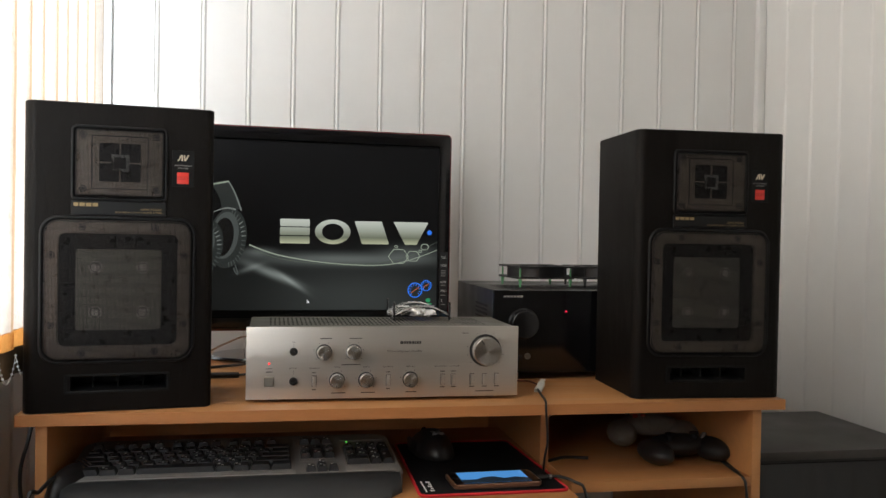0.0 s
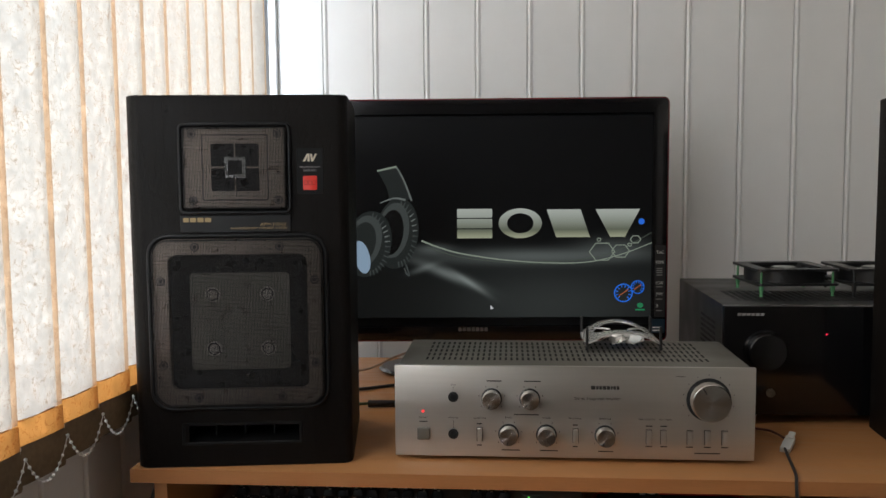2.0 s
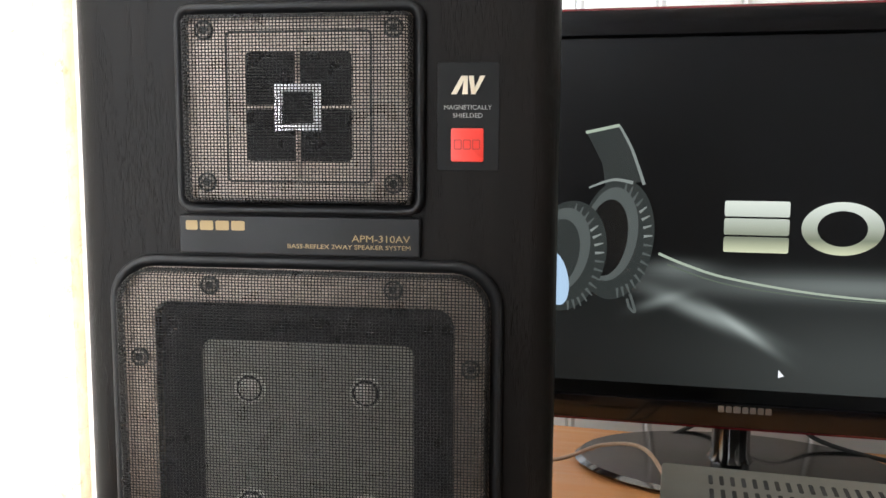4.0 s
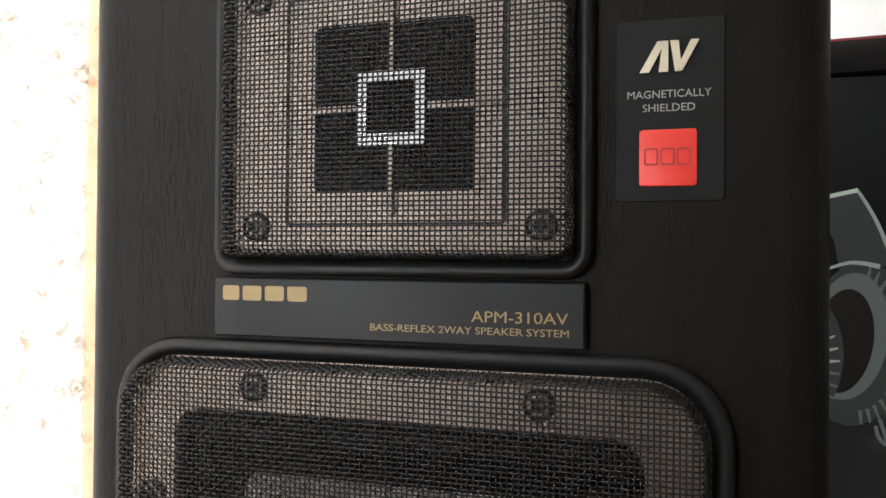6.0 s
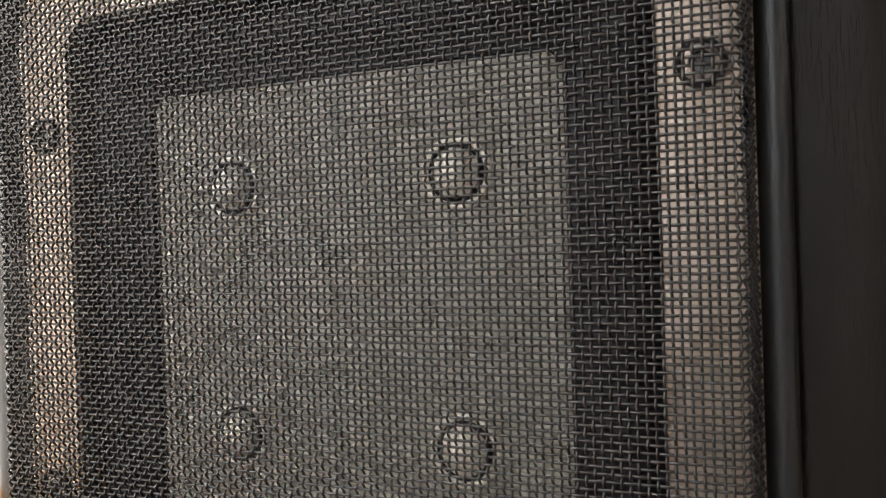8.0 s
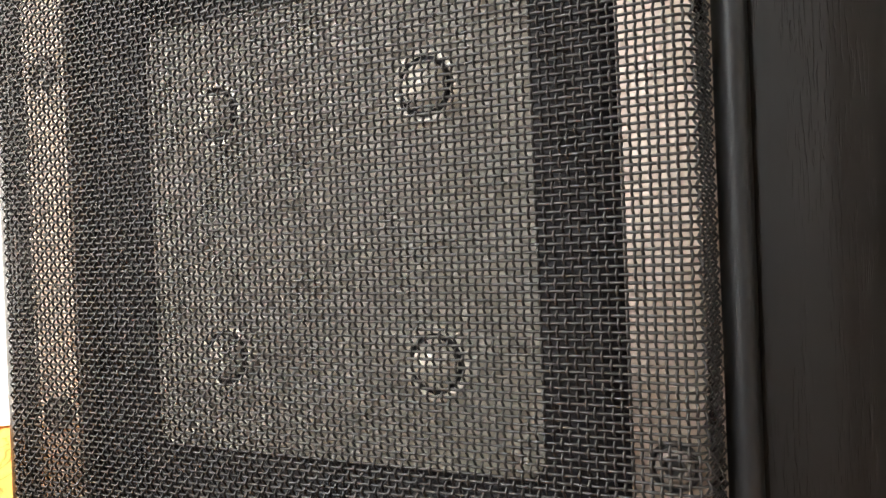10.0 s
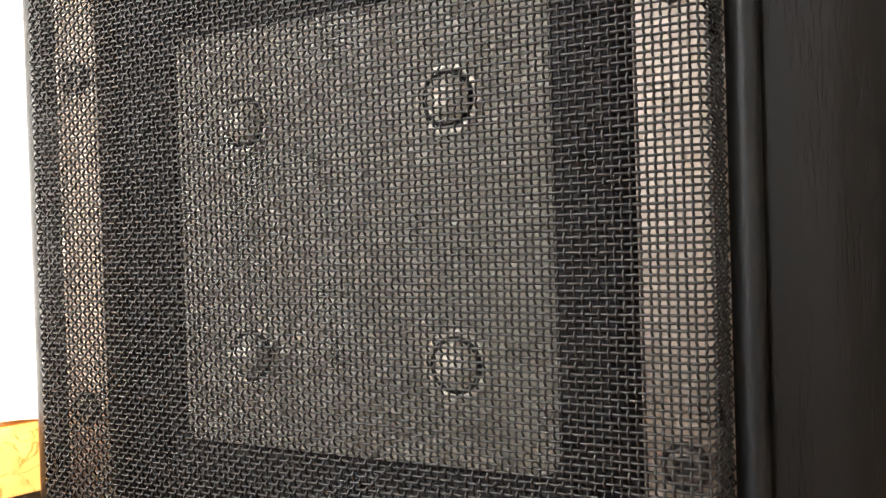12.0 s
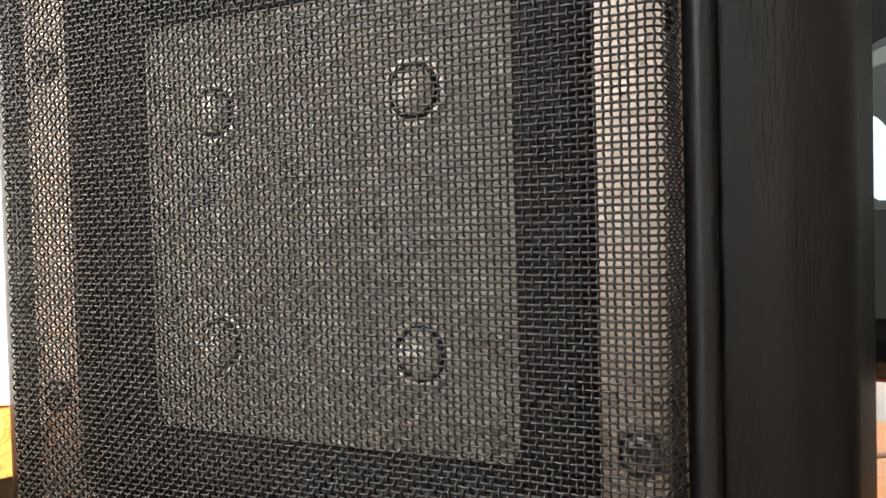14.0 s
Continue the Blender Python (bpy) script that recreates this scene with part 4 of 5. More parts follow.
nt.links.new(grade.outputs[0], b.inputs["Emission Color"])
b.inputs["Emission Strength"].default_value = 1.0
screen = part("screen", box(-0.3005, 0.3005, 0.0045, 0.010, 0.1050, 0.4460), scr, mon, "lit screen with a dark picture", None)


def sx(px):
    return -0.029 + (px - 897) * 0.00089


def sz(py):
    return 0.2405 + (420 - py) * 0.00089


def on_screen(name, outlines, material, lift, label=""):
    bm = bmesh.new()
    for pts in outlines:
        loft(bm, [[(u, 0.0043 - lift, v) for u, v in pts], [(u, 0.0042 - lift, v) for u, v in pts]], True, True)
    return part(name, bm, material, screen, label, None)


def disc(cx, cy, rx, ry, n=40, a0=0, a1=360, tilt=0):
    out = []
    for i in range(n):
        a = radians(a0 + (a1 - a0) * i / n)
        x, y = rx * math.cos(a), ry * math.sin(a)
        t = radians(tilt)
        out.append((sx(cx + x * math.cos(t) - y * math.sin(t)), sz(cy + x * math.sin(t) + y * math.cos(t))))
    return out


def stroke(points, w0, w1=None):
    """A tapered curved line as an outline."""
    w1 = w0 if w1 is None else w1
    up, down, n = [], [], len(points)
    for i, (x, y) in enumerate(points):
        xa, ya = points[max(i - 1, 0)]
        xb, yb = points[min(i + 1, n - 1)]
        l = math.hypot(xb - xa, yb - ya)
        nx, ny = -(yb - ya) / l, (xb - xa) / l
        w = (w0 + (w1 - w0) * i / (n - 1)) / 2
        up.append((sx(x + nx * w), sz(y + ny * w)))
        down.append((sx(x - nx * w), sz(y - ny * w)))
    return up + down[::-1]


def curve(points, n=8):
    out = []
    for i in range(len(points) - 1):
        p0, p1, p2, p3 = points[max(i - 1, 0)], points[i], points[i + 1], points[min(i + 2, len(points) - 1)]
        for k in range(n):
            t = k / n
            out.append(tuple(0.5 * (2 * p1[c] + (p2[c] - p0[c]) * t + (2 * p0[c] - 5 * p1[c] + 4 * p2[c] - p3[c]) * t * t + (3 * p1[c] - p0[c] - 3 * p2[c] + p3[c]) * t ** 3) for c in (0, 1)))
    return out + [points[-1]]


LOGO = glow("pale_metal_picture", (0.56, 0.60, 0.47), 0.85)
# the mark shines like bevelled metal: light above, a dusky band, a bright foot
lt = LOGO.node_tree
l_tc, l_sep, l_fit, l_ramp = [lt.nodes.new(k) for k in ("ShaderNodeTexCoord", "ShaderNodeSeparateXYZ", "ShaderNodeMapRange", "ShaderNodeValToRGB")]
lt.links.new(l_tc.outputs["Object"], l_sep.inputs[0])
lt.links.new(l_sep.outputs[2], l_fit.inputs[0])
l_fit.inputs[1].default_value, l_fit.inputs[2].default_value = 0.2405, 0.2900
lt.links.new(l_fit.outputs[0], l_ramp.inputs[0])
l_ramp.color_ramp.elements[0].color = (0.62, 0.64, 0.42, 1)
l_ramp.color_ramp.elements[1].color = (0.70, 0.74, 0.64, 1)
for at_, tone_ in ((0.28, (0.20, 0.22, 0.15, 1)), (0.52, (0.40, 0.43, 0.34, 1)), (0.80, (0.60, 0.64, 0.55, 1))):
    l_ramp.color_ramp.elements.new(at_).color = tone_
lt.links.new(l_ramp.outputs[0], lt.nodes["Principled BSDF"].inputs["Emission Color"])
LINE = glow("pale_line_picture", (0.45, 0.52, 0.40), 0.7)
DIM = glow("dim_line_picture", (0.13, 0.16, 0.12), 0.7)
BLUE = glow("blue_picture", (0.03, 0.22, 1.0), 0.9)
GREEN = glow("green_picture", (0.05, 0.45, 0.18), 0.6)
SKYB = glow("pale_blue_picture", (0.55, 0.75, 0.95), 0.65)
PAD_D = glow("dark_leather_picture", (0.022, 0.026, 0.024), 1.0)
PAD_M = glow("grey_leather_picture", (0.070, 0.080, 0.074), 1.0)
PAD_L = glow("light_leather_picture", (0.19, 0.21, 0.19), 1.0)
PITCHB = glow("black_picture", (0.003, 0.003, 0.003), 1.0)


def block(x0, x1, y0, y1, r=2):
    return [(sx(x), sz(y)) for x, y in rr(x0, x1, y0, y1, r, 2)]


# plain blocks in place of the mark: bars, a ring, an upright slab and a wedge
on_screen("picture_mark", [block(898, 965, 364, 381), block(898, 965, 383, 401), block(898, 965, 403, 420)], LOGO, 0.0004, "pale metallic mark in the picture")
ring_pts = bmesh.new()
loft(ring_pts, [[(u, 0.0039, v) for u, v in disc(1018, 392, 41, 28.5)], [(u, 0.0037, v) for u, v in disc(1018, 392, 41, 28.5)], [(u, 0.0037, v) for u, v in disc(1018, 392, 25, 19)], [(u, 0.0039, v) for u, v in disc(1018, 392, 25, 19)]])
part("picture_mark", ring_pts, LOGO, screen, "", None)
on_screen("picture_mark", [[(sx(x), sz(y)) for x, y in ((1068, 366), (1132, 366), (1150, 419), (1086, 419))]], LOGO, 0.0004)
on_screen("picture_mark", [[(sx(x), sz(y)) for x, y in ((1160, 366), (1244, 366), (1216, 419), (1188, 419))]], LOGO, 0.0004)
on_screen("picture_line", [stroke(curve([(830, 424), (860, 436), (905, 449), (990, 462), (1080, 468), (1150, 466), (1210, 452), (1268, 430)]), 3.2, 1.6)], LINE, 0.0003)
on_screen("picture_line", [stroke(curve([(840, 436), (900, 455), (985, 466), (1060, 470), (1120, 470)]), 1.6, 0.8), stroke(curve([(1050, 466), (1130, 462), (1200, 446), (1268, 410)]), 1.4, 1.0)], DIM, 0.00025)
for cx, cy, r in ((1173, 447, 24), (1208, 446, 17), (1236, 424, 10), (1225, 434, 4), (1167, 424, 4)):
    hexa = [(cx + r * math.cos(radians(a)), cy + r * 0.78 * math.sin(radians(a))) for a in range(0, 361, 60)]
    on_screen("picture_hexagon", [stroke([hexa[i], hexa[i + 1]], 1.8) for i in range(6)], LINE, 0.0005)
for cx, cy, r in ((1214, 526, 18), (1241, 515, 13)):
    g = bmesh.new()
    loft(g, [[(u, y, v) for u, v in disc(cx, cy, q, q)] for q, y in ((r, 0.0038), (r, 0.0036), (r * 0.86, 0.0036), (r * 0.86, 0.0038))])
    part("picture_gauge", g, BLUE, screen, "blue gauge ring in the picture", None)
    on_screen("picture_gauge_scale", [stroke([(cx + r * q * math.cos(radians(a)), cy + r * q * math.sin(radians(a))) for q in (0.55, 0.84)], 1.7) for a in range(135, 406, 30)], BLUE, 0.0005)
    on_screen("picture_gauge_needle", [stroke([(cx - r * 0.5, cy + r * 0.35), (cx + r * 0.5, cy - r * 0.35)], 1.6)], glow("orange_picture", (0.9, 0.25, 0.1), 0.6), 0.0006)
on_screen("picture_icon", [disc(1247, 390, 6, 6, 16)], BLUE, 0.0005)
on_screen("picture_icon", [disc(1246, 550, 6, 5, 12), block(1237, 1255, 557, 560, 0.5)], GREEN, 0.0005)
on_screen("picture_icon", [block(1215, 1227, 165, 177, 1)], glow("steel_blue_picture", (0.13, 0.24, 0.38), 0.8), 0.0005)
on_screen("mouse_pointer", [[(sx(x), sz(y)) for x, y in ((961, 548), (961, 557), (967, 555))]], glow("white_picture", (0.8, 0.8, 0.8), 1.0), 0.0005)
# headphones in the picture, built of flat shaped pieces
on_screen("picture_headband", [[(sx(x), sz(y)) for x, y in ((748, 291), (784, 284), (800, 315), (810, 345), (770, 350), (766, 325))]], PAD_D, 0.00015)
on_screen("picture_headband", [stroke([(747, 291), (784, 283)], 3.5)], LINE, 0.0003)
on_screen("picture_headband", [stroke(curve([(784, 284), (798, 310), (812, 348)]), 2.5, 3.5)], PAD_L, 0.0003)
for cx, cy, rx, ry, tilt in ((783, 410, 41, 68, 8), (728, 430, 44, 64, 14)):
    on_screen("picture_ear_pad", [disc(cx, cy, rx, ry, 48, tilt=tilt)], PAD_D, 0.0002 if cx > 760 else 0.0005)
    on_screen("picture_ear_pad", [disc(cx - 6, cy - 6, rx * 0.72, ry * 0.78, 40, tilt=tilt)], PAD_M, 0.0003 if cx > 760 else 0.0006)
    on_screen("picture_ear_pad", [disc(cx - 10, cy - 2, rx * 0.55, ry * 0.64, 40, tilt=tilt)], PITCHB if cx > 760 else PAD_D, 0.0004 if cx > 760 else 0.0007)
    for i in range(17):
        a = radians(-75 + 10 * i)
        x0, y0 = cx + rx * 0.74 * math.cos(a), cy + ry * 0.80 * math.sin(a)
        x1, y1 = cx + rx * 0.97 * math.cos(a), cy + ry * 0.97 * math.sin(a)
        on_screen("picture_crease", [stroke([(x0, y0), (x1, y1)], 3.2, 1.4)], PAD_L if 3 < i < 8 else PAD_M, 0.0005 if cx > 760 else 0.0008)
on_screen("picture_highlight", [disc(716, 455, 15, 32, 24, tilt=-12)], SKYB, 0.0010)
on_screen("picture_highlight", [stroke(curve([(752, 352), (778, 343), (800, 346)]), 2, 4)], PAD_L, 0.0009)
on_screen("picture_cable", [stroke(curve([(800, 470), (806, 490), (800, 486), (797, 476)]), 3)], PAD_M, 0.0006)
# stickers and mark on the bezel
mk = bmesh.new()
for a, c, d, e in bars_in(-0.027, 0.023, 0.0820, 0.0885, (5, 5, 6, 5, 5, 5, 5), 1.2):
    flat(rr(a, c, d, e, 0.0012, 2), -0.0012, mk, 0.0004)
part("maker_mark", mk, mat("grey_metal_mark", (0.30, 0.29, 0.28), 0.35, metal=0.6), mon, "grey maker's mark on the bezel")
strip = part("sticker", frontal(0.3050, 0.3225, 0.1050, 0.2270, 0.001, [(0, 0.0), (0.0001, -0.0010)], False, True), BLACK, mon, "black sticker strip with pale print", 30)
for w, v in (("ToC", 0.2130), ("HDMI", 0.1960), ("LOW", 0.1610), ("7W", 0.1420), ("2", 0.1220)):
    lettering(w, 0.0075, (0.3070, -0.0012, v), KEYPRINT, strip, "print", 0.0040 if len(w) == 1 else 0.0120)
sb = bmesh.new()
for v in (0.187, 0.1835, 0.180, 0.176, 0.156, 0.135, 0.1155):
    box(0.3075, 0.3175, -0.0012, -0.0010, v, v + 0.0016, 0, sb)
part("print_bars", sb, GREY_PRINT, strip, "", None)
low = part("sticker", frontal(0.2990, 0.3225, 0.0780, 0.1020, 0.001, [(0, 0.0), (0.0001, -0.0010)], False, True), mat("blue_black_sticker", (0.01, 0.03, 0.05), 0.4), mon, "small dark blue sticker", 30)
sb = bmesh.new()
for v in (0.0815, 0.0865):
    box(0.302, 0.316, -0.0012, -0.0010, v, v + 0.002, 0, sb)
part("print_bars", sb, KEYPRINT, low, "", None)
part("bezel_light_line", box(0.3000, 0.3012, -0.0006, 0.004, 0.330, 0.430), GLOSS, mon)

# ---- black receiver ----
rec = thing("av_receiver", "black steel receiver with a large knob, behind the silver amplifier", "receiver", pose(0.7435, 0.232, 0))
part("front_panel", box(0, 0.430, 0.0, 0.012, 0.012, 0.1645, 0.002), GLOSS, rec, "glossy black front panel")
part("cover", box(0.002, 0.428, 0.0122, 0.325, 0.014, 0.1640, 0.002), SHEET_BLACK, rec, "black painted steel cover")
# vent holes drawn as black plates on the steel, shade put into their colour
vents = bmesh.new()
for r in range(9):
    for c in range(34):
        x, y = 0.035 + c * 0.0105, 0.060 + r * 0.012
        loft(vents, [[(x + u, y + v, z) for u, v in rr(-0.0036, 0.0036, -0.0028, 0.0028, 0.0012, 1)] for z in (0.1635, 0.1642)], False, True)
for r in range(8):
    for c in range(12):
        y, z = 0.06 + c * 0.008, 0.075 + r * 0.008
        loft(vents, [[(x, y + u, z + v) for u, v in rr(-0.0026, 0.0026, -0.0022, 0.0022, 0.001, 1)] for x in (0.003, 0.0018)], False, True)
tagged(part("vent_shade", vents, DEEP, rec, "rows of black plates for the shade in vent holes", None), kind="stuff")
bm = lathe([(0.0290, 0), (0.0290, -0.003), (0.0262, -0.004), (0.0255, -0.019), (0.0240, -0.0205), (0.012, -0.0212), (0.0004, -0.0212)], 48, "y", (0.0560, 0, 0.1030))
part("volume_knob", bm, mat("dark_turned_knob", (0.045, 0.045, 0.047), 0.2, metal=0.9, vary=0.1), rec, "large dark turned volume knob", 32)
part("headphone_jack", lathe([(0.0060, 0), (0.0060, -0.002), (0.0042, -0.0022), (0.0034, -0.0004), (0.0003, -0.0003)], 20, "y", (0.0655, 0, 0.0430)), COVER, rec, "headphone jack")
part("standby_lamp", lathe([(0.0014, 0), (0.0012, -0.001), (0.0004, -0.0012)], 10, "y", (0.1385, 0, 0.1255)), glow("standby_red", (1.0, 0.02, 0.06), 3.0), rec, "lit red standby lamp")
mk = bmesh.new()
for i in range(6):
    u = 0.0180 + 0.0062 * i
    flat([(u, 0.1510), (u + 0.0048, 0.1510), (u + 0.0060, 0.1545), (u + 0.0012, 0.1545)], -0.0003, mk, 0.0002)
part("maker_mark", mk, GREY_PRINT, rec, "pale grey maker's mark", None)
for x in (0.04, 0.39):
    for y in (0.04, 0.29):
        part("foot", lathe([(0.016, 0.0), (0.018, 0.002), (0.018, 0.0145)], 20, "z", (x, y, 0)), BLACK, rec)


def case_fan(m, label, pegs):
    """A square case fan lying flat on four rubber pegs."""
    fan = thing("case_fan", label, "fan", m, group="case fans on the receiver")
    bm = bmesh.new()
    s, r = 0.060, 0.0565
    for z0, z1 in ((0.016, 0.0195), (0.0375, 0.041)):
        outer = rr(-s, s, -s, s, 0.006, 11)
        inner = [(r * math.cos(math.atan2(v, u)), r * math.sin(math.atan2(v, u))) for u, v in outer]
        loft(bm, [[(u, v, z0) for u, v in inner], [(u, v, z0) for u, v in outer], [(u, v, z1) for u, v in outer], [(u, v, z1) for u, v in inner], [(u, v, z0) for u, v in inner]])
    inner = [(r * math.cos(2 * math.pi * i / 48), r * math.sin(2 * math.pi * i / 48)) for i in range(48)]
    loft(bm, [[(u * 1.0, v * 1.0, 0.0165) for u, v in inner], [(u * 1.03, v * 1.03, 0.0165) for u, v in inner], [(u * 1.03, v * 1.03, 0.0405) for u, v in inner], [(u, v, 0.0405) for u, v in inner], [(u, v, 0.0165) for u, v in inner]])
    part("housing", bm, BLACK, fan, "black plastic fan housing", 40)
    part("hub", lathe([(0.019, 0.020), (0.020, 0.022), (0.020, 0.036), (0.018, 0.0385), (0.0005, 0.0388)], 32, "z"), SHEET_BLACK, fan, "", 40)
    part("hub_sticker", lathe([(0.0165, 0.0388), (0.0165, 0.0391), (0.0005, 0.0392)], 24, "z"), GREY_PRINT, fan, "pale round hub sticker")
    for i in range(9):
        a = 2 * math.pi * i / 9
        bm = bmesh.new()
        loops = []
        for k in range(5):
            rad = 0.0195 + 0.0355 * k / 4
            loops.append([(rad * math.cos(a + q + 0.25 * k / 4), rad * math.sin(a + q + 0.25 * k / 4), h) for q, h in ((-0.26, 0.022), (0.0, 0.027), (0.26, 0.036), (0.26, 0.0349), (0.0, 0.0259), (-0.26, 0.0209))])
        loft(bm, loops, True, True)
        part("blade", bm, BLACK, fan, "", 40)
    for sx_ in (-1, 1):
        for sy_ in (-1, 1):
            part("peg", lathe([(0.0028, 0.0), (0.0020, 0.003), (0.0036, 0.012), (0.0036, 0.0165), (0.0018, 0.0175), (0.0018, 0.034), (0.0008, 0.037)], 10, "z", (0.0525 * sx_, 0.0525 * sy_, 0)), pegs, fan, "soft rubber mounting peg")
    return fan


case_fan(pose(0.868, 0.380, 0.1646, 0, 0, 4), "black square case fan on green rubber pegs, lying on the receiver", CLEAR_GREEN)
case_fan(pose(1.005, 0.385, 0.1646, 0, 0, 2), "black square case fan on black pegs, half hidden by the speaker", BLACK)

# ---- cables on the shelf ----
def cable(label, pts, r, material, name="cable"):
    return tagged(part(name, tube(pts, r, 8, smooth_steps=8), material, None, "", 60), label, "cable")


cable("beige twin cable running behind the speaker", [(0.10, 0.50, 0.004), (0.194, 0.494, 0.010), (0.250, 0.485, 0.035), (0.297, 0.40, 0.062), (0.33, 0.232, 0.070)], 0.0020, WIRE_TAN)
cable("black cable lying on the shelf behind the amplifier", [(0.12, 0.36, 0.0032), (0.205, 0.385, 0.0032), (0.260, 0.415, 0.0032), (0.298, 0.380, 0.012), (0.340, 0.232, 0.050)], 0.0026, BLACK)
cable("black cable behind the monitor base", [(0.30, 0.60, 0.004), (0.36, 0.66, 0.02), (0.43, 0.66, 0.06), (0.47, 0.62, 0.02), (0.56, 0.60, 0.004)], 0.0026, BLACK)
plug = thing("audio_plug", "black audio plug on a green-striped cable behind the amplifier", "plug")
part("sleeve", tube([(0.236, 0.287, 0.006), (0.290, 0.290, 0.006)], 0.0052, 12), BLACK, plug, "black rubber plug sleeve", 40)
part("lead", tube([(0.10, 0.29, 0.004), (0.17, 0.283, 0.0035), (0.236, 0.287, 0.006)], 0.0022, 8, smooth_steps=6), mat("green_black_lead", (0.05, 0.09, 0.03), 0.5, vary=0.3), plug, "thin green-black lead")
part("tip_lead", tube([(0.290, 0.290, 0.006), (0.312, 0.270, 0.012), (0.325, 0.2255, 0.03)], 0.0022, 8, smooth_steps=6), BLACK, plug)

lead = thing("power_lead", "black lead with a white connector hanging over the shelf edge", "cable")
part("connector", box(-0.006, 0.006, -0.016, 0.016, 0, 0.009, 0.0014), WHITE_PLASTIC, lead, "white plastic connector", at=pose(0.797, 0.118, 0.0012, 14, 8, -28))
part("connector_tab", box(-0.004, 0.004, 0.010, 0.026, 0.006, 0.010, 0.0008), WHITE_PLASTIC, lead, at=pose(0.797, 0.118, 0.0012, 14, 8, -28))
part("wire", tube([(0.790, 0.104, 0.005), (0.783, 0.060, 0.0030), (0.774, 0.012, 0.0035), (0.770, -0.0032, -0.004), (0.772, -0.0036, -0.030), (0.776, 0.004, -0.060), (0.777, 0.02, -0.090), (0.785, 0.05, -0.121)], 0.0019, 8, smooth_steps=8), BLACK, lead, "black wire", 60)
part("wire", tube([(0.803, 0.132, 0.006), (0.790, 0.170, 0.008), (0.760, 0.200, 0.0035), (0.752, 0.215, 0.004)], 0.0016, 8, smooth_steps=8), mat("dark_red_wire", (0.10, 0.02, 0.02), 0.5), lead, "thin dark red wire", 60)

# ---- under the shelf: keyboard, mouse, pad, phone ----
TRAY = -0.129
kb = thing("computer_keyboard", "black and grey full-size keyboard on the pulled-out tray", "keyboard", pose(0.300, 0.030, TRAY, 3.2, 0, 0.6))
bm = bmesh.new()
plan = rr(-0.252, 0.252, -0.020, 0.205, 0.030, 6)
loft(bm, [[(x, y, 0.001) for x, y in plan], [(x, y, 0.020) for x, y in plan], [(x * 0.988, 0.0925 + (y - 0.0925) * 0.975, 0.0245) for x, y in plan]], True, True)
part("shell", bm, GREYKEY, kb, "grey keyboard shell", 35)
bm = bmesh.new()
n = 24
prof = [(-0.062, 0.000), (-0.066, 0.006), (-0.060, 0.015), (-0.040, 0.0235), (-0.016, 0.0268), (-0.0045, 0.0262), (-0.002, 0.0246), (-0.002, 0.000)]
loops = []
for i in range(n + 1):
    x = -0.244 + 0.488 * i / n
    k = 1 - 0.45 * max(0, (abs(x) - 0.215) / 0.029) ** 2
    loops.append([(x, -0.002 + (y + 0.002) * k, z * (0.8 + 0.2 * k)) for y, z in prof])
loft(bm, loops, True, True)
part("palm_rest", bm, PALM, kb, "dark soft palm rest", 40)
for x0, x1, y0, y1 in ((-0.236, 0.086, 0.004, 0.182), (0.094, 0.152, 0.058, 0.182), (0.100, 0.152, 0.004, 0.046), (0.164, 0.240, 0.004, 0.150)):
    part("key_well", box(x0, x1, y0, y1, 0.0243, 0.0252, 0.0004), GREYKEY, kb)
KEYCAPS = {}


def key(x, y, w, d=0.0165, h=0.0085):
    sig = (round(w, 4), round(d, 4))
    if sig not in KEYCAPS:
        t = 0.0026
        bm = bmesh.new()
        loft(bm, [[(u, v, z) for u, v in pts] for pts, z in ((rr(-w / 2, w / 2, -d / 2, d / 2, 0.001, 1), 0), (rr(-w / 2 + t * 0.4, w / 2 - t * 0.4, -d / 2 + t * 0.3, d / 2 - t * 0.5, 0.001, 1), h * 0.5), (rr(-w / 2 + t, w / 2 - t, -d / 2 + t * 0.8, d / 2 - t, 0.0012, 1), h))], True, True)
        KEYCAPS[sig] = finish(bm, "key", KEY, 40)
    ob = part("key", KEYCAPS[sig], KEY, kb, at=pose(x, y, 0.0250))
    rnd = random.random()
    if w < 0.03:
        pr = bmesh.new()
        box(-w / 2 + 0.0036, -w / 2 + 0.0068, 0.0010, 0.0046, h, h + 0.0002, 0, pr)
        if rnd > 0.35:
            box(-w / 2 + 0.0088, -w / 2 + 0.0118, -0.0044, -0.0010, h, h + 0.0002, 0, pr)
        part("key_print", pr, KEYPRINT, ob, "", None)
    return ob


U = 0.01905
x0 = -0.234
rows = [[1] * 13 + [2], [1.5] + [1] * 12 + [1.5], [1.75] + [1] * 11 + [2.25], [2.25] + [1] * 10 + [2.75], [1.5, 1.25, 1.25, 5.5, 1.25, 1.25, 1.5, 1.5]]
for r, row in enumerate(rows):
    x = x0
    for w in row:
        key(x + w * U / 2 * 1.10, 0.110 - r * 0.0222 + 0.012, w * U * 1.10 - 0.0010, 0.0205)
        x += w * U * 1.10
for i in range(13):
    gap = (0 if i == 0 else 0.012 + (i - 1) // 4 * 0.008)
    key(x0 + 0.010 + i * 0.0205 + gap, 0.155, 0.0165, 0.0150)
for r, y in enumerate((0.122, 0.098)):
    for c in range(3):
        key(0.1045 + c * 0.0188, y - 0.016, 0.0170, 0.0195)
for c in range(3):
    key(0.1045 + c * 0.0188, 0.155, 0.0170, 0.0150)
    key(0.1095 + c * 0.0172, 0.014, 0.0155, 0.0165)
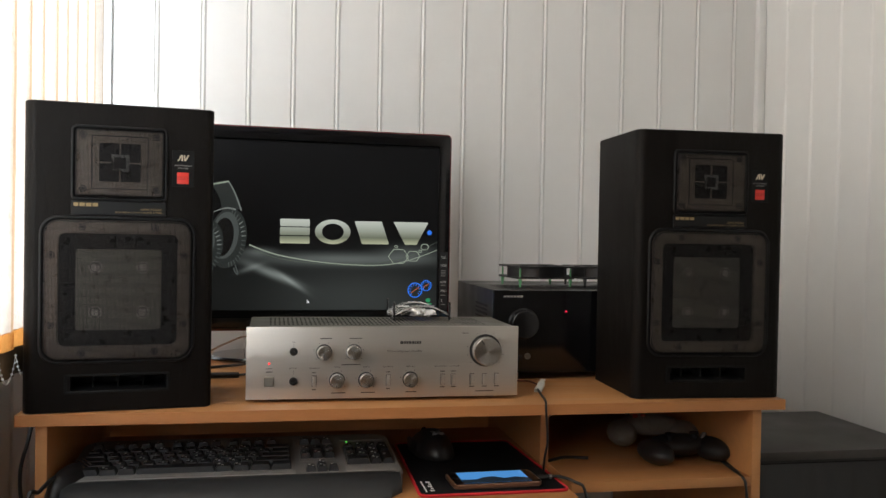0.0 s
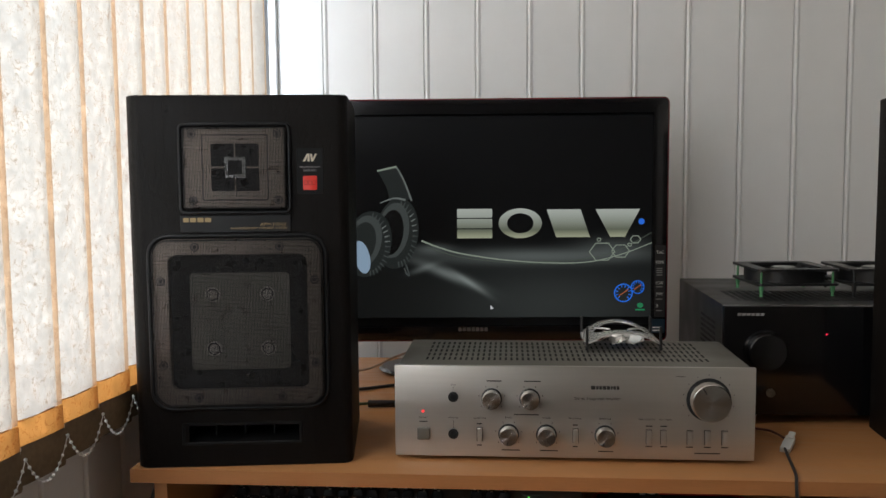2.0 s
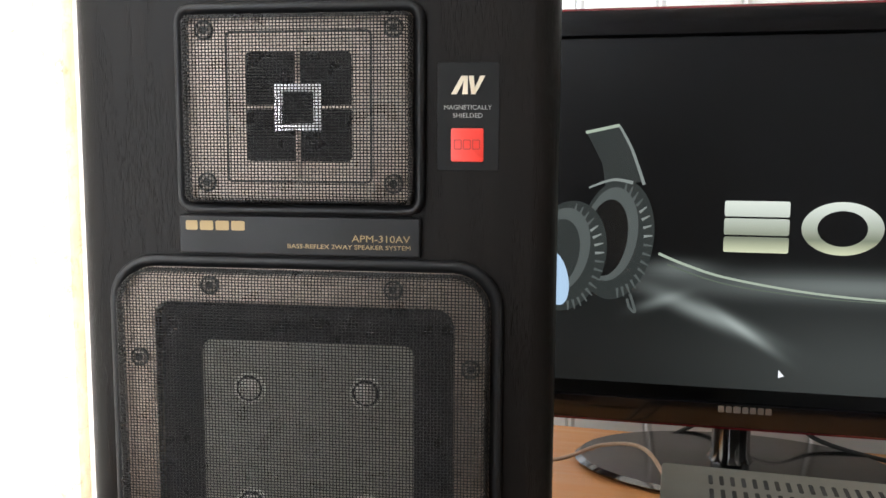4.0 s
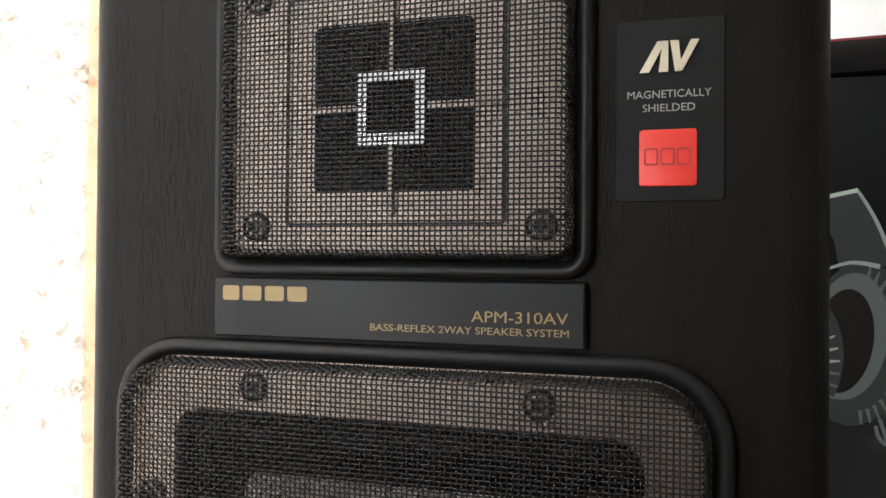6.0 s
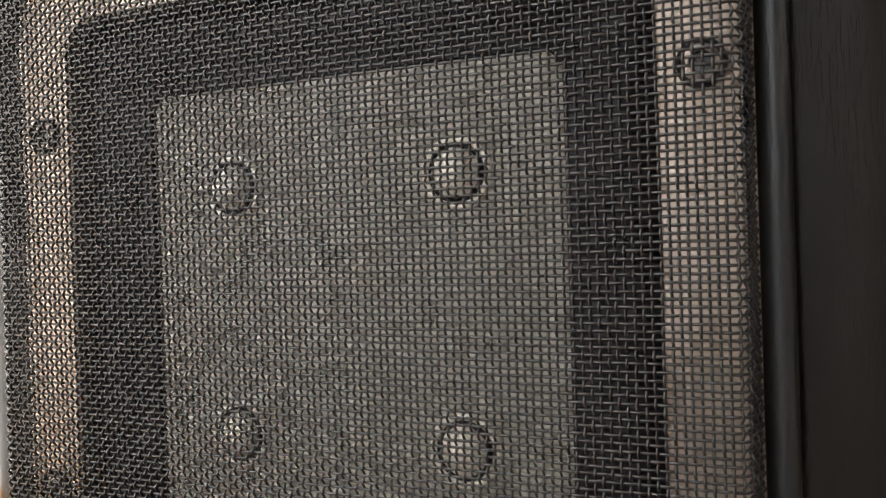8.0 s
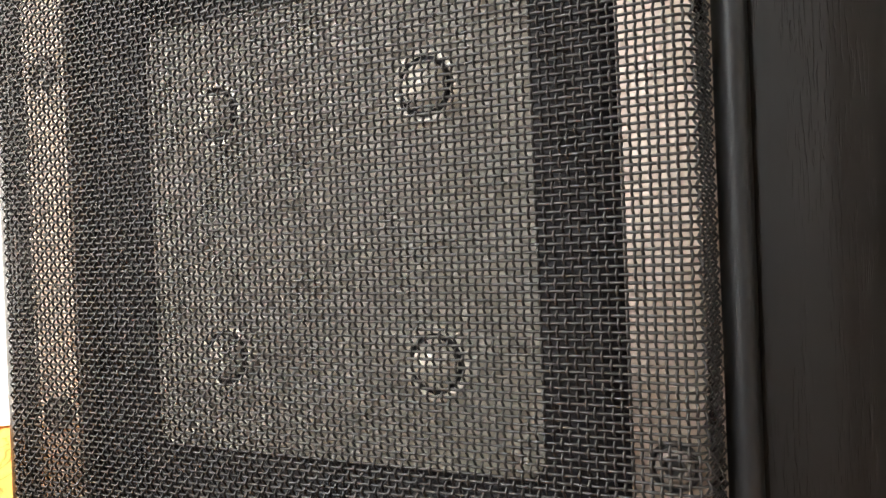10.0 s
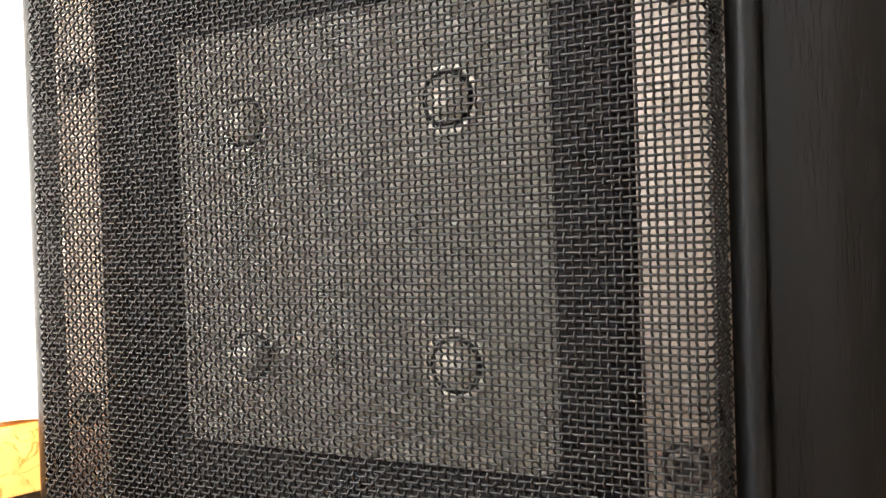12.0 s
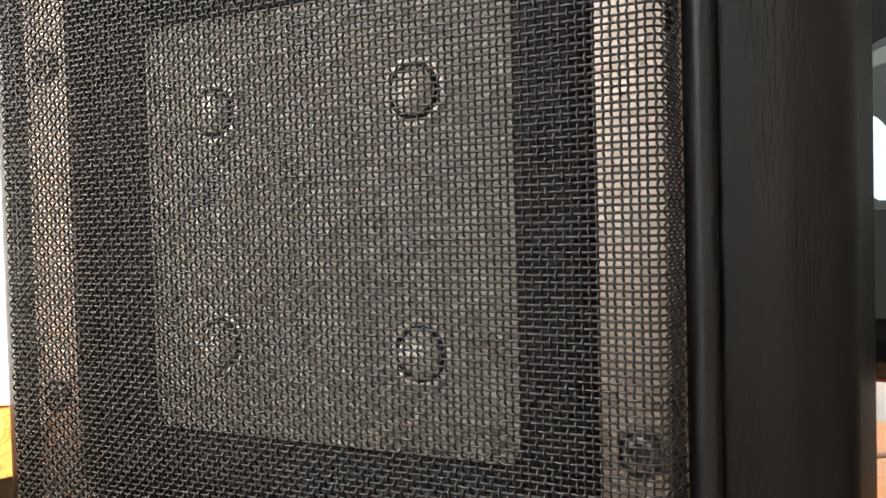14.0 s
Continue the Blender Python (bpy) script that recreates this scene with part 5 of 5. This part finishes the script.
key(0.1267, 0.033, 0.0155, 0.0165)
for r in range(4):
    for c in range(4):
        if c == 3 and r in (1, 3):
            continue
        if r == 3 and c == 1:
            continue
        wide = 0.0365 if (r == 3 and c == 0) else 0.0172
        deep = 0.0430 if c == 3 else 0.0205
        key(0.1755 + c * 0.0190 + (0.0095 if wide > 0.03 else 0), 0.118 - r * 0.0230 - (0.0115 if c == 3 else 0) + (0.0 if r else 0.002) - 0.004, wide, deep)
part("status_strip", frontal(0.165, 0.240, 0.0, 0.016, 0.008, [(0, 0), (0.0006, -0.0010)], False, True), GREYKEY, kb, "oval status strip", 30, at=pose(0, 0.160, 0.0252, -90, 0, 0) @ Matrix.Diagonal((1, 1, 1, 1)))
part("status_lamp", lathe([(0.0014, 0.0260), (0.0012, 0.0270), (0.0004, 0.0273)], 10, "z", (0.176, 0.152, 0)), glow("green_lamp", (0.15, 1.0, 0.1), 2.5), kb, "lit green lamp")

mouse = thing("computer_mouse", "black optical mouse on the pad", "mouse", pose(0.628, 0.212, -0.1255, 0, 0, 10) @ Matrix.Diagonal((1.14, 1.05, 1.12, 1)))
bm = bmesh.new()
bmesh.ops.create_uvsphere(bm, u_segments=28, v_segments=16, radius=1)
for v in bm.verts:
    x, y, z = v.co
    waist = 1 - 0.13 * math.exp(-((y - 0.05) / 0.35) ** 2)
    v.co = Vector((x * 0.033 * waist, y * 0.060, max(z, -0.05) * 0.038 * (1 - 0.25 * max(y, 0)) + 0.0022))
part("shell", bm, BLACK, mouse, "black mouse shell", 50)
part("scroll_wheel", lathe([(0.008, -0.003), (0.0095, -0.002), (0.0095, 0.002), (0.008, 0.003)], 20, "x", (0, 0.036, 0.0245)), RUBBER, mouse, "", 40)
part("thumb_grip", box(-0.0330, -0.0270, -0.028, 0.024, 0.010, 0.024, 0.002), SHEET_BLACK, mouse, "black thumb grip")
mk = bmesh.new()
for p in (((-0.010, -0.030), (-0.004, -0.030), (0.009, -0.012), (0.003, -0.012)), ((0.004, -0.030), (0.009, -0.030), (-0.003, -0.012), (-0.008, -0.012))):
    loft(mk, [[(u, v - 0.004, z) for u, v in p] for z in (0.0360, 0.0388)], True, True)
part("pale_mark", mk, GREY_PRINT, mouse, "pale crossed mark", None)

pad = thing("mouse_pad", "black cloth mouse pad with a red stitched edge", "mouse pad")
PADLOOP = [(0.566, -0.038), (0.803, -0.035), (0.789, 0.290), (0.572, 0.290)]


def pad_loop(k):
    cx, cy = 0.682, 0.127
    out = []
    for i, (x, y) in enumerate(PADLOOP):
        px_, py_ = PADLOOP[i - 1]
        nx_, ny_ = PADLOOP[(i + 1) % 4]
        for s in range(5):
            t = s / 4
            a = Vector((x, y)) + (Vector((px_, py_)) - Vector((x, y))).normalized() * 0.014
            c = Vector((x, y)) + (Vector((nx_, ny_)) - Vector((x, y))).normalized() * 0.014
            p = (1 - t) ** 2 * a + 2 * t * (1 - t) * Vector((x, y)) + t * t * c
            out.append((cx + (p.x - cx) * k, cy + (p.y - cy) * k))
    return out


bm = bmesh.new()
loft(bm, [[(x, y, TRAY + 0.0002) for x, y in pad_loop(0.985)], [(x, y, TRAY + 0.0032) for x, y in pad_loop(0.985)]], True, True)
part("cloth", bm, CLOTH, pad, "black woven cloth", 30)
hem = [(x, y, TRAY + 0.0026) for x, y in pad_loop(0.985)]
part("red_hem", tube(hem + hem[:2], 0.0024, 8), RED_CLOTH, pad, "red stitched hem", 60)
pr = bmesh.new()
for i in range(5):
    box(0.5865 + (i % 2) * 0.003, 0.5935, -0.014 + i * 0.011, -0.007 + i * 0.011, TRAY + 0.0033, TRAY + 0.0036, 0, pr)
box(0.5790, 0.5815, -0.016, 0.040, TRAY + 0.0033, TRAY + 0.0036, 0, pr)
part("white_print", pr, KEYPRINT, pad, "white printed mark", None)

phone = thing("smartphone", "smartphone in a brown case lying on the mouse pad, screen lit", "phone", pose(0.6930, 0.020, TRAY + 0.0036, 0, 0, 1.5))
bm = bmesh.new()
loft(bm, [[(x, y, z) for x, y in rr(-0.071 + i, 0.071 - i, -0.036 + i, 0.036 - i, 0.010, 5)] for i, z in ((0.002, 0.0), (0.0, 0.002), (0.0, 0.0070), (0.0012, 0.0082))], True, True)
part("case", bm, PHONE_SIDE, phone, "rose-brown case", 40)
part("glass", box(-0.068, 0.068, -0.033, 0.033, 0.0080, 0.0086, 0.0003), GLOSS, phone, "black glass front")
part("lit_picture", box(-0.054, 0.054, -0.030, 0.030, 0.0084, 0.0088), glow("blue_sky_picture", (0.10, 0.36, 0.80), 0.9), phone, "lit screen with a blue sky picture")
hills = bmesh.new()
pts = [(-0.054, -0.030), (0.054, -0.030), (0.054, -0.012), (0.035, -0.005), (0.015, -0.010), (0.0, 0.002), (-0.018, -0.002), (-0.030, -0.012), (-0.054, -0.010)]
loft(hills, [[(x, y, 0.0087) for x, y in pts], [(x, y, 0.0090) for x, y in pts]], True, True)
part("dark_hill", hills, glow("dark_hill_picture", (0.012, 0.020, 0.030), 1.0), phone, "dark hills in the picture", None)
part("home_button", lathe([(0.0045, 0.0085), (0.0045, 0.0089), (0.0005, 0.0089)], 16, "z", (-0.062, 0, 0)), BLACK, phone)
chg = thing("charging_cable", "black braided charging cable plugged into the phone", "cable")
part("plug", tube([(0.7650, 0.022, TRAY + 0.0080), (0.7860, 0.0235, TRAY + 0.0080)], 0.0038, 10), BLACK, chg, "black plug", 40)
part("plug_band", tube([(0.7860, 0.0235, TRAY + 0.0080), (0.7900, 0.0238, TRAY + 0.0080)], 0.0041, 10), SILVER, chg, "silver plug band", 40)
part("braid", tube([(0.7900, 0.0238, TRAY + 0.0080), (0.805, 0.022, TRAY + 0.0076), (0.822, 0.004, TRAY + 0.004), (0.835, -0.012, TRAY - 0.010), (0.838, -0.014, TRAY - 0.10), (0.838, -0.012, -0.5)], 0.0024, 8, smooth_steps=8), mat("black_braid", (0.03, 0.03, 0.03), 0.6, vary=0.5, scale=700, bump=0.6, bump_scale=1500), chg, "black braided sleeve", 60)

# ---- in the cubby ----
CUB = -0.130
gp = thing("game_controller", "black game controller resting in the desk cubby", "controller", pose(1.062, 0.125, CUB, 0, 0, 6))
bm = bmesh.new()
for cx, cy, cz, rx, ry, rz in ((0, 0.010, 0.026, 0.058, 0.032, 0.020), (-0.056, -0.012, 0.021, 0.026, 0.046, 0.0205), (0.056, -0.012, 0.021, 0.026, 0.046, 0.0205)):
    own = bmesh.new()
    bmesh.ops.create_uvsphere(own, u_segments=20, v_segments=12, radius=1, matrix=Matrix.Translation((cx, cy, cz)) @ Matrix.Diagonal((rx, ry, rz, 1)))
    merge(bm, own)
part("body", bm, BLACK, gp, "black moulded controller body", 60)
for u, v in ((-0.024, -0.006), (0.024, -0.006)):
    part("thumb_stick", lathe([(0.006, 0.036), (0.005, 0.046), (0.0085, 0.048), (0.0085, 0.051), (0.0004, 0.0505)], 16, "z", (u, v, 0)), RUBBER, gp, "", 40)
for u, v in ((0.046, 0.012), (0.056, 0.002), (0.036, 0.002), (0.046, -0.008)):
    part("button", lathe([(0.0040, 0.036), (0.0040, 0.0445), (0.0004, 0.0455)], 12, "z", (u, v + 0.008, 0)), GREYKEY, gp)
part("cable", tube([(0.01, 0.044, 0.026), (0.05, 0.055, 0.012), (0.085, 0.01, 0.004), (0.066, -0.045, 0.003), (0.045, -0.110, 0.002), (0.044, -0.128, -0.012), (0.050, -0.130, -0.10), (0.05, -0.128, -0.4)], 0.0020, 8, smooth_steps=8), BLACK, gp, "black controller cable", 60)
gp2 = thing("white_controller", "white game controller with red buttons behind the black one", "controller", pose(1.062, 0.245, CUB, 0, 0, -8))
bm = bmesh.new()
for cx, cy, cz, rx, ry, rz in ((0, 0.012, 0.035, 0.062, 0.034, 0.020), (-0.060, -0.012, 0.024, 0.027, 0.046, 0.0235), (0.060, -0.012, 0.024, 0.027, 0.046, 0.0235)):
    own = bmesh.new()
    bmesh.ops.create_uvsphere(own, u_segments=20, v_segments=12, radius=1, matrix=Matrix.Translation((cx, cy, cz)) @ Matrix.Diagonal((rx, ry, rz, 1)))
    merge(bm, own)
part("body", bm, DULL_WHITE, gp2, "white moulded body", 60)
for u in (-0.03, -0.015):
    part("button", lathe([(0.005, 0.048), (0.005, 0.0565), (0.0004, 0.0575)], 12, "z", (u, 0.004, 0)), mat("dull_red_button", (0.35, 0.05, 0.03), 0.5), gp2, "dull red button")
cable("black cable hanging down in front of the cubby", [(1.10, 0.20, CUB + 0.003), (1.128, 0.12, CUB + 0.003), (1.120, 0.05, CUB + 0.003), (1.118, 0.0075, CUB - 0.002), (1.122, 0.004, CUB - 0.03), (1.128, 0.004, CUB - 0.2)], 0.0021, BLACK)
cable("black cable looped at the divider", [(0.824, 0.28, CUB + 0.003), (0.850, 0.26, -0.085), (0.885, 0.27, -0.060), (0.880, 0.28, -0.045), (0.835, 0.27, -0.040), (0.823, 0.25, -0.055)], 0.0022, BLACK)
cable("black cable lying along the cubby floor", [(0.824, 0.14, CUB + 0.003), (0.86, 0.16, CUB + 0.003), (0.90, 0.15, CUB + 0.003)], 0.0028, BLACK)
tagged(part("headphone_strap", tube([(0.97, 0.30, -0.022), (0.975, 0.29, -0.045), (1.00, 0.285, -0.062), (1.03, 0.27, -0.075)], 0.006, 10, smooth_steps=6), BLACK, None, "", 60), "black padded strap tucked in the cubby", "strap")
cable("black cable hanging at the desk side", [(-0.004, 0.10, -0.02), (-0.002, 0.06, -0.05), (-0.010, 0.05, -0.10), (-0.004, 0.05, -0.2), (0.0, 0.05, -0.5)], 0.0028, BLACK)
cable("black cable by the keyboard", [(0.075, 0.24, -0.115), (0.060, 0.12, -0.105), (0.044, 0.02, -0.095), (0.036, -0.03, -0.10), (0.026, -0.06, -0.112), (0.006, -0.10, -0.30)], 0.0030, BLACK)
grip = thing("gaming_glove_box", "black ribbed device beside the keyboard", "device", pose(0.060, 0.052, TRAY, 0, 0, -18))
bm = bmesh.new()
bmesh.ops.create_uvsphere(bm, u_segments=20, v_segments=12, radius=1)
for v in bm.verts:
    v.co = Vector((v.co.x * 0.024, v.co.y * 0.060, max(v.co.z, -0.02) * 0.044 + 0.001))
part("body", bm, BLACK, grip, "", 60)
for i in range(3):
    part("rib", tube([(-0.016, 0.012 + i * 0.010, 0.035), (0.0, 0.012 + i * 0.010, 0.0445), (0.014, 0.012 + i * 0.010, 0.036)], 0.0012, 6), SILVER, grip, "pale rib")

# ---- low black cabinet beside the desk ----
cab = thing("low_cabinet", "low black cabinet with a dull dark top beside the desk", "cabinet")
part("top", box(1.190, 1.562, 0.118, 0.455, -0.136, -0.120, 0.002), mat("dull_dark_laminate", (0.040, 0.037, 0.034), 0.42, vary=0.12, scale=20), cab, "dull dark laminate top")
part("body", box(1.196, 1.556, 0.126, 0.450, FLOOR_Z + 0.0005, -0.136, 0.002), BLACK, cab, "black cabinet body")
part("door", box(1.200, 1.552, 0.120, 0.1262, FLOOR_Z + 0.03, -0.142, 0.0012), GLOSS, cab, "glossy black door")
